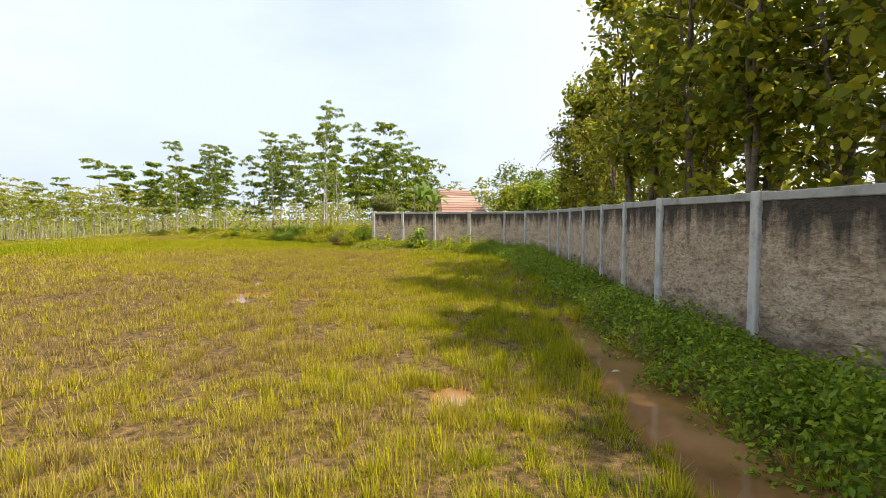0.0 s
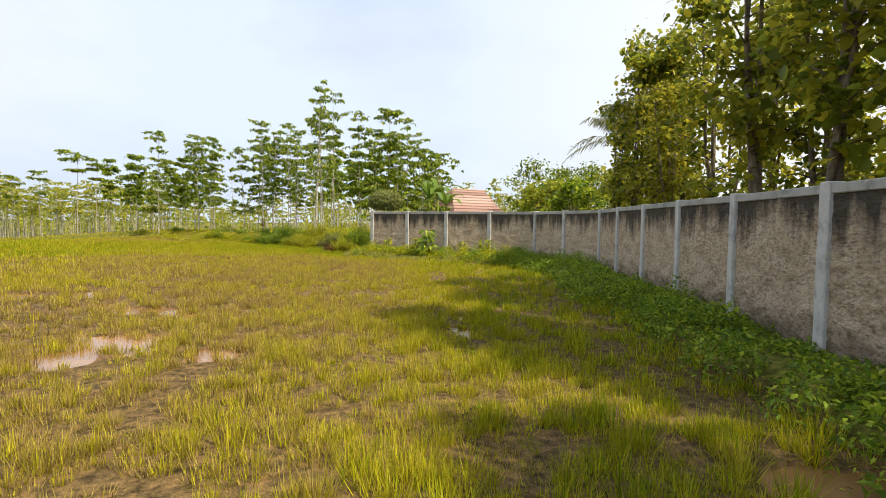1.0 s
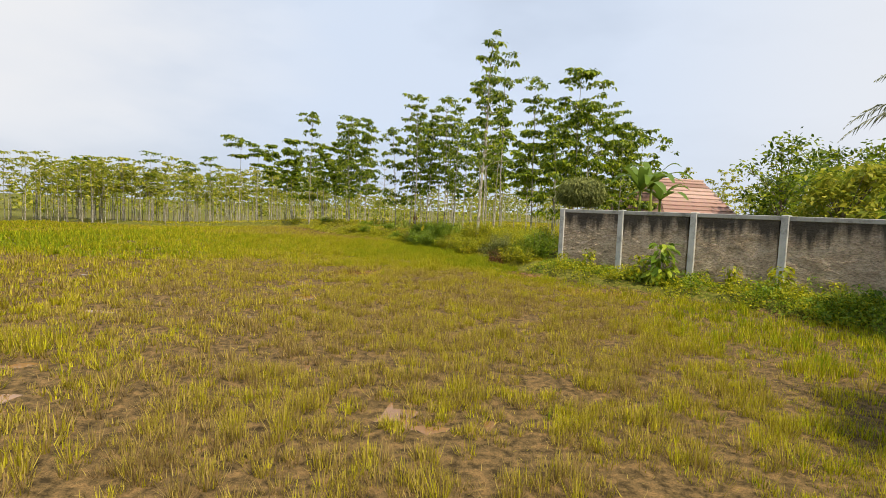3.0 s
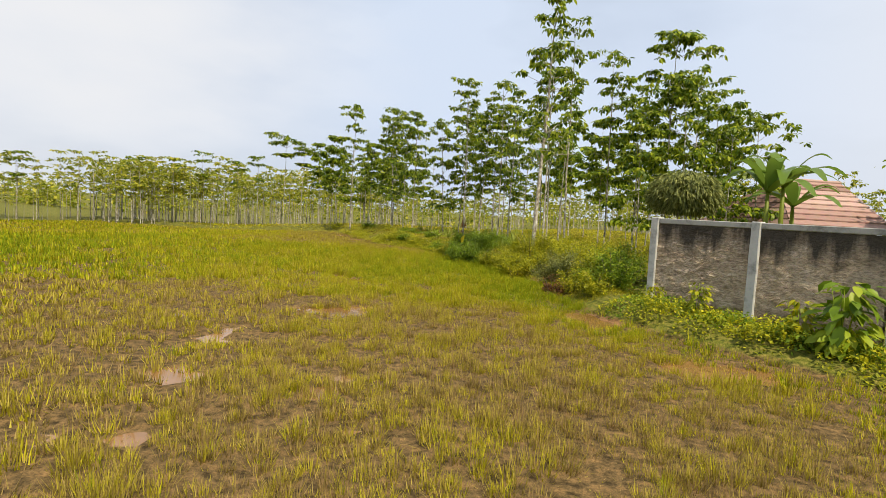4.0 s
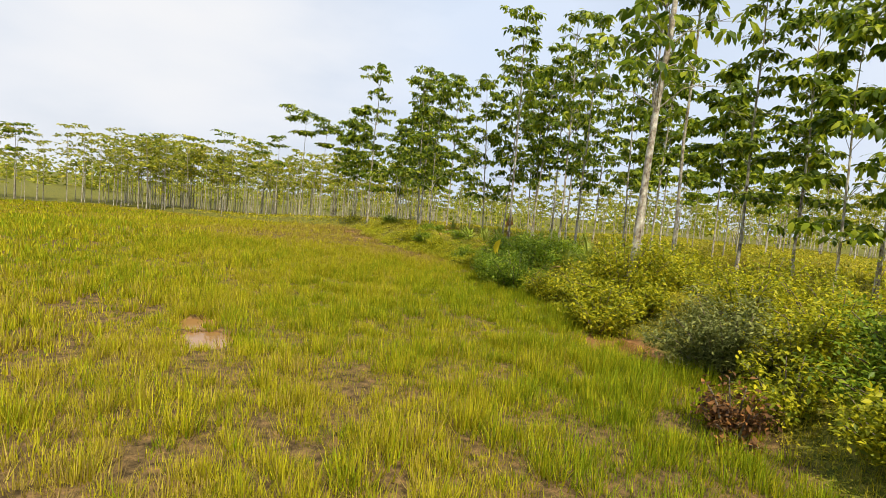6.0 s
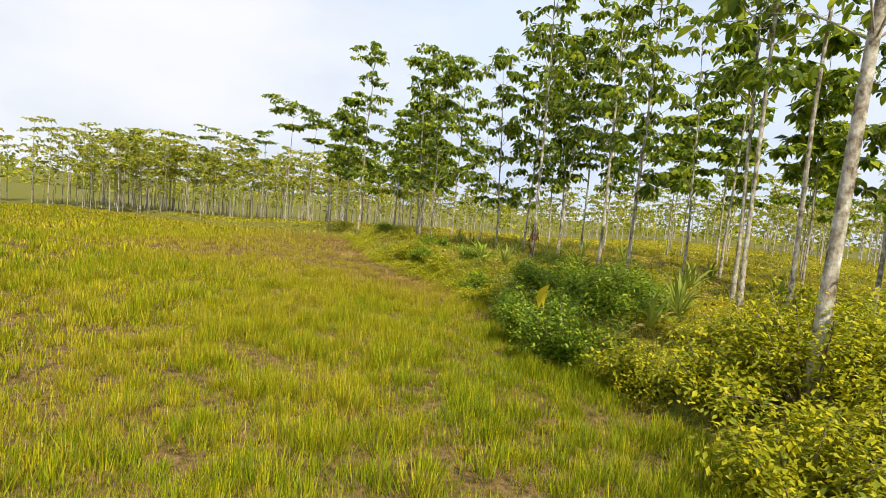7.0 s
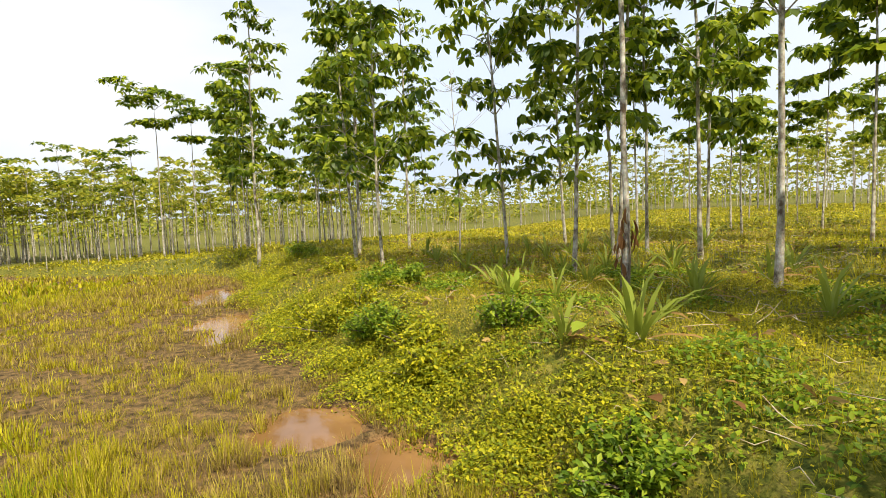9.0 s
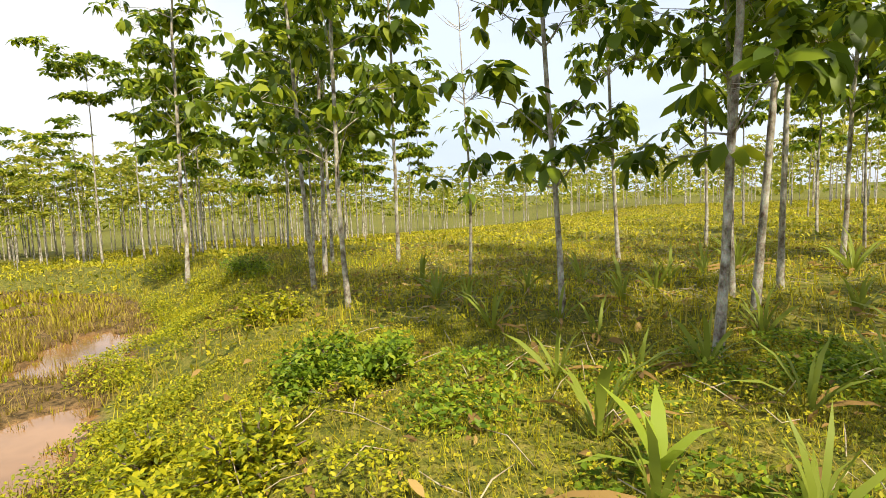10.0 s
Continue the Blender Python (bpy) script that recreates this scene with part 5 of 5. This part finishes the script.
withered_plant(1.74, 51.62, 1.2, 16, 751)
withered_plant(1.66, 51.72, 0.9, 9, 752)
fallen_leaf(0.80, 48.95, height1(0.80, 48.95) + 0.24, 0.25, M_LANCE, 150, "pale green broken leaf hanging beside the strap-leaved plant")
fallen_leaf(0.85, 49.07, height1(0.85, 49.07) + 0.06, 0.30, M_DRY, 75, "dry brown leaf lying on the turf")

lance = new("lance_plant")
lance.matrix_world = pose(0.17, 51.5, height1(0.17, 51.5))
for k, (turn, lift, size) in enumerate(((70, 1.15, 0.52), (-15, 0.95, 0.50), (-60, 0.55, 0.46), (110, 0.45, 0.50), (200, 0.9, 0.4), (20, 1.25, 0.36), (150, 0.7, 0.38))):
    part_mesh("leaf", mesh_from("leaf", *strew(STRAP, np.array([[0.0, 0.0, 0.02]]), radians(turn), lift, size * 1.0, size * 0.18, 0.2 * (-1) ** k), M_LANCE, True), lance)
tagged(lance, "bright green plant with broad lance-shaped leaves on the bank", "plant")

yellowed = new("dying_leaf", mesh_from("dying_leaf", *strew(BROAD, np.array([[0, 0, 0], [0.03, 0.02, -0.06]]), [0.6, 1.1], [-0.75, -1.0], [0.42, 0.3], [0.16, 0.11], 0.2), M_YELLOW, True))
yellowed.matrix_world = pose(2.80, 41.45, 1.26)
tagged(yellowed, "bright yellow dying leaf hanging over the dark bush", "leaf")


# taller weeds and one broad-leaved plant in front of the wall
def tall_weed(x, y, tall, seed, mat, leaf, count):
    r = np.random.default_rng(seed)
    ob = new("tall_weed")
    ob.matrix_world = pose(x, y, height1(x, y))
    z = r.uniform(0.15, 1.0, count) * tall
    a = r.uniform(0, 6.28, count)
    q = 0.28 * tall * r.uniform(0.2, 1, count)
    stems = [tube([(0, 0, 0), (0.1 * math.cos(b), 0.1 * math.sin(b), tall * 0.5), (0.22 * math.cos(b), 0.22 * math.sin(b), tall * 0.95)], [0.012, 0.009, 0.004], 4) for b in np.arange(5) * 1.26]
    part_mesh("woody_base", mesh_from("woody_base", *join(*stems), M_WEED, True), ob)
    size = leaf * r.uniform(0.6, 1.2, count)
    part_mesh("foliage", mesh_from("foliage", *strew(BROAD, np.stack([np.cos(a) * q, np.sin(a) * q, z], 1), a - 1.57, r.uniform(-0.9, 0.2, count), size, size * 0.5, r.normal(0, 0.3, count)), mat, True), ob)
    tagged(ob, "tall broad-leaved weed growing in front of the wall", "plant")


for n, (x, y, tall, mat, leaf, count) in enumerate(((10.0, 29.5, 1.2, M_WEED, 0.30, 150), (9.7, 30.2, 0.8, M_WEED_YELLOW, 0.2, 90), (12.2, 27.6, 0.8, M_WEED_YELLOW, 0.18, 110), (8.6, 31.9, 0.75, M_WEED_YELLOW, 0.14, 100), (11.4, 28.4, 0.7, M_WEED_YELLOW, 0.16, 90), (7.9, 32.6, 0.5, M_WEED_YELLOW, 0.12, 90), (13.0, 25.8, 0.6, M_WEED, 0.16, 90))):
    tall_weed(x, y, tall, 780 + n, mat, leaf, count)


# ---------------------------------------------------------------- house, palm, bananas and garden trees behind the wall
def house():
    ob = new("house")
    ob.matrix_world = pose(17.7, 47.0, -0.15, 0, 0, 16) @ Matrix.Diagonal((0.76, 0.76, 0.76, 1))
    bm = bmesh.new()
    box_bm(bm, Matrix.Translation((-0.6, 0, -1)), 5.6, 6.2, 4.3)
    part("outer_wall", bm, M_COPING, ob, "pale plastered wall")
    # two slopes of lapped tile courses with hipped left end, ridge along x
    rows, low, high, half = 9, 3.3, 6.05, 3.9
    for side in (-1, 1):
        for k in range(rows):
            u0, u1 = k / rows, (k + 1.12) / rows
            y0, y1 = side * half * (1 - u0), side * half * (1 - min(u1, 1))
            z0, z1 = low + (high - low) * u0 + 0.10, low + (high - low) * min(u1, 1)
            l0, l1 = -3.9 + 2.2 * u0, -3.9 + 2.2 * min(u1, 1)
            bm = bmesh.new()
            up = [bm.verts.new(p) for p in ((l0, y0, z0), (2.6, y0, z0), (2.6, y1, z1), (l1, y1, z1))]
            dn = [bm.verts.new((v.co.x, v.co.y, v.co.z - 0.06)) for v in up]
            bm.faces.new(up if side < 0 else up[::-1])
            bm.faces.new(dn[::-1] if side < 0 else dn)
            for q in range(4):
                bm.faces.new((up[q], dn[q], dn[(q + 1) % 4], up[(q + 1) % 4]))
            bmesh.ops.recalc_face_normals(bm, faces=bm.faces[:])
            part("tile_course", bm, M_TILE, ob)
    for k in range(rows):
        u0, u1 = k / rows, min((k + 1.12) / rows, 1)
        bm = bmesh.new()
        pts = [(-3.9 + 2.2 * u0, -half * (1 - u0)), (-3.9 + 2.2 * u0, half * (1 - u0)), (-3.9 + 2.2 * u1, half * (1 - u1)), (-3.9 + 2.2 * u1, -half * (1 - u1))]
        zz = [low + (high - low) * u0 + 0.05] * 2 + [low + (high - low) * u1] * 2
        bm.faces.new([bm.verts.new((*p, z)) for p, z in zip(pts[::-1], zz[::-1])])
        part("tile_course", bm, M_TILE, ob)
    part_mesh("ridge", mesh_from("ridge", *tube([(-1.75, 0, high + 0.02), (1, 0, high + 0.02), (2.65, 0, high + 0.02)], [0.11, 0.11, 0.11], 8), M_TILE, True), ob, "rounded ridge tiles")
    bm = bmesh.new()
    bm.faces.new([bm.verts.new(p) for p in ((2.52, -half + 0.15, low), (2.52, half - 0.15, low), (2.52, 0, high - 0.1))])
    part("gable", bm, M_COPING, ob, "pale plastered gable")
    tagged(ob, "low house with a pinkish clay tiled roof behind the wall", "house")


house()


def palm(x, y, tall, reach, fronds, seed):
    r = np.random.default_rng(seed)
    ob = new("coconut_palm")
    ob.matrix_world = pose(x, y, height1(x, y))
    zs = np.linspace(-0.1, tall, 10)
    pts = np.stack([0.25 * (zs / tall) ** 2, 0.1 * np.sin(zs * 0.5), zs], 1)
    part_mesh("trunk", mesh_from("trunk", *tube(pts, np.interp(zs, [0, 1, tall], [0.2, 0.14, 0.11]), 9), M_BARK_DARK, True), ob, "grey-brown ringed trunk")
    top = pts[-1]
    for k in range(fronds):
        a = k * 2.4 + r.uniform(-0.3, 0.3)
        rise = r.uniform(0.05, 1.5)
        t = np.linspace(0, 1, 26)
        out, up = reach * (t - 0.12 * t ** 2) * math.cos(rise * 0.88), reach * (math.sin(rise) * t - (0.40 + 0.12 * rise) * t ** 2.6)
        rib = top + np.stack([np.cos(a) * out, np.sin(a) * out, up], 1)
        bits = [tube(rib[::5], np.linspace(0.025, 0.005, len(rib[::5])), 4)]
        for side in (-1, 1):
            size = reach * 0.19 * np.sin(np.clip(t * 2.6 + 0.35, 0, 3.0))
            bits.append(strew(LEAF, rib, a - 1.57 + side * 1.0, -0.6 + r.normal(0, 0.2, 26), size, 0.05, 0.3 * side))
        part_mesh("frond", mesh_from("frond", *join(*bits), M_PALM, True), ob)
    tagged(ob, "coconut palm with long drooping grey-green fronds", "palm")


palm(28.3, 40.4, 8.0, 5.6, 30, 801)


def banana(x, y, tall, seed):
    r = np.random.default_rng(seed)
    ob = new("banana_plant")
    ob.matrix_world = pose(x, y, height1(x, y))
    part_mesh("stem", mesh_from("stem", *tube([(0, 0, -0.05), (0.02, 0, tall * 0.4), (0, 0.02, tall * 0.75)], [0.10, 0.08, 0.05], 8), M_STRAP, True), ob, "smooth green stem")
    for k in range(8):
        a, rise = k * 2.4 + r.uniform(-0.3, 0.3), r.uniform(0.5, 1.3)
        t = np.linspace(0, 1, 9)
        reach = tall * 0.62
        out, up = reach * t * math.cos(rise), reach * (math.sin(rise) * t - 0.55 * t ** 2.4)
        w = 0.21 * np.sin(np.pi * np.clip(t * 0.9 + 0.06, 0, 1)) ** 0.7
        rib = np.stack([np.cos(a) * out, np.sin(a) * out, tall * 0.72 + up], 1)
        sd = np.array([-math.sin(a), math.cos(a), 0])
        v = np.concatenate([rib - sd * w[:, None] + np.array([0, 0, 0.05]) * w[:, None] * 4, rib, rib + sd * w[:, None] + np.array([0, 0, 0.05]) * w[:, None] * 4])
        i = np.arange(8)
        f = np.concatenate([np.stack([i, i + 1, i + 10, i + 9], 1), np.stack([i + 9, i + 10, i + 19, i + 18], 1)])
        part_mesh("leaf", mesh_from("leaf", v, f, M_BANANA, True), ob)
    tagged(ob, "banana plant with broad arching leaves behind the wall", "banana plant")


banana(12.3, 37.8, 3.9, 811)
banana(13.0, 38.4, 4.2, 812)
banana(13.9, 39.6, 3.4, 813)


def garden_tree(x, y, tall, spread, seed, leaves, mat):
    """A rounded garden tree: forked trunk and clustered small leaves in uneven clumps."""
    r = np.random.default_rng(seed)
    ob = new("garden_tree")
    ob.matrix_world = pose(x, y, height1(x, y))
    wood = [tube([(0, 0, -0.1), (0.05, 0, tall * 0.3), (0.0, 0.1, tall * 0.6)], [0.12, 0.09, 0.05], 7)]
    pos = []
    for k in range(26):
        a, u = r.uniform(0, 6.28), r.uniform(0.25, 1.0)
        q = spread * r.uniform(0.3, 1.0) * math.sqrt(max(0.1, 1 - ((u - 0.55) / 0.55) ** 2))
        c = np.array([math.cos(a) * q, math.sin(a) * q, tall * u])
        wood.append(tube([(0, 0.05, tall * min(0.55, u * 0.6)), c * 0.5 + np.array([0, 0, tall * 0.25]), c], [0.03, 0.02, 0.008], 4))
        pos.append(c + r.normal(0, 1, (leaves // 26, 3)) * np.array([0.34, 0.34, 0.2]) * spread * 0.5)
    part_mesh("trunk", mesh_from("trunk", *join(*wood), M_BARK_DARK, True), ob)
    pos = np.concatenate(pos)
    n = len(pos)
    size = r.uniform(0.16, 0.36, n)
    part_mesh("crown", mesh_from("crown", *strew(LEAF, pos, r.uniform(0, 6.28, n), r.normal(-0.3, 0.5, n), size, size * 0.5, r.normal(0, 0.5, n)), mat, True), ob)
    tagged(ob, "leafy yellow-green garden tree behind the wall", "tree", "garden trees")


for n, (x, y, tall, spread, leaves) in enumerate(((22.0, 43.5, 5.8, 2.4, 3000), (24.5, 40.0, 5.0, 2.2, 2600), (21.0, 37.5, 4.4, 2.0, 2400), (18.0, 33.5, 3.8, 1.8, 2200), (26.5, 44.5, 6.0, 2.4, 2600),                                                   (25.5, 49.0, 4.6, 1.6, 1500), (24.8, 34.5, 4.6, 2.2, 2400), (21.0, 30.5, 4.2, 2.0, 2200), (30.0, 36.5, 5.6, 2.4, 2400), (17.0, 28.5, 3.6, 1.6, 1800), (28.0, 50.0, 6.0, 2.6, 2600), (29.6, 40.4, 6.2, 2.2, 2600))):
    garden_tree(x, y, tall, spread, 820 + n, leaves, M_LEAF_YELLOW if n % 4 == 3 else M_LEAF)
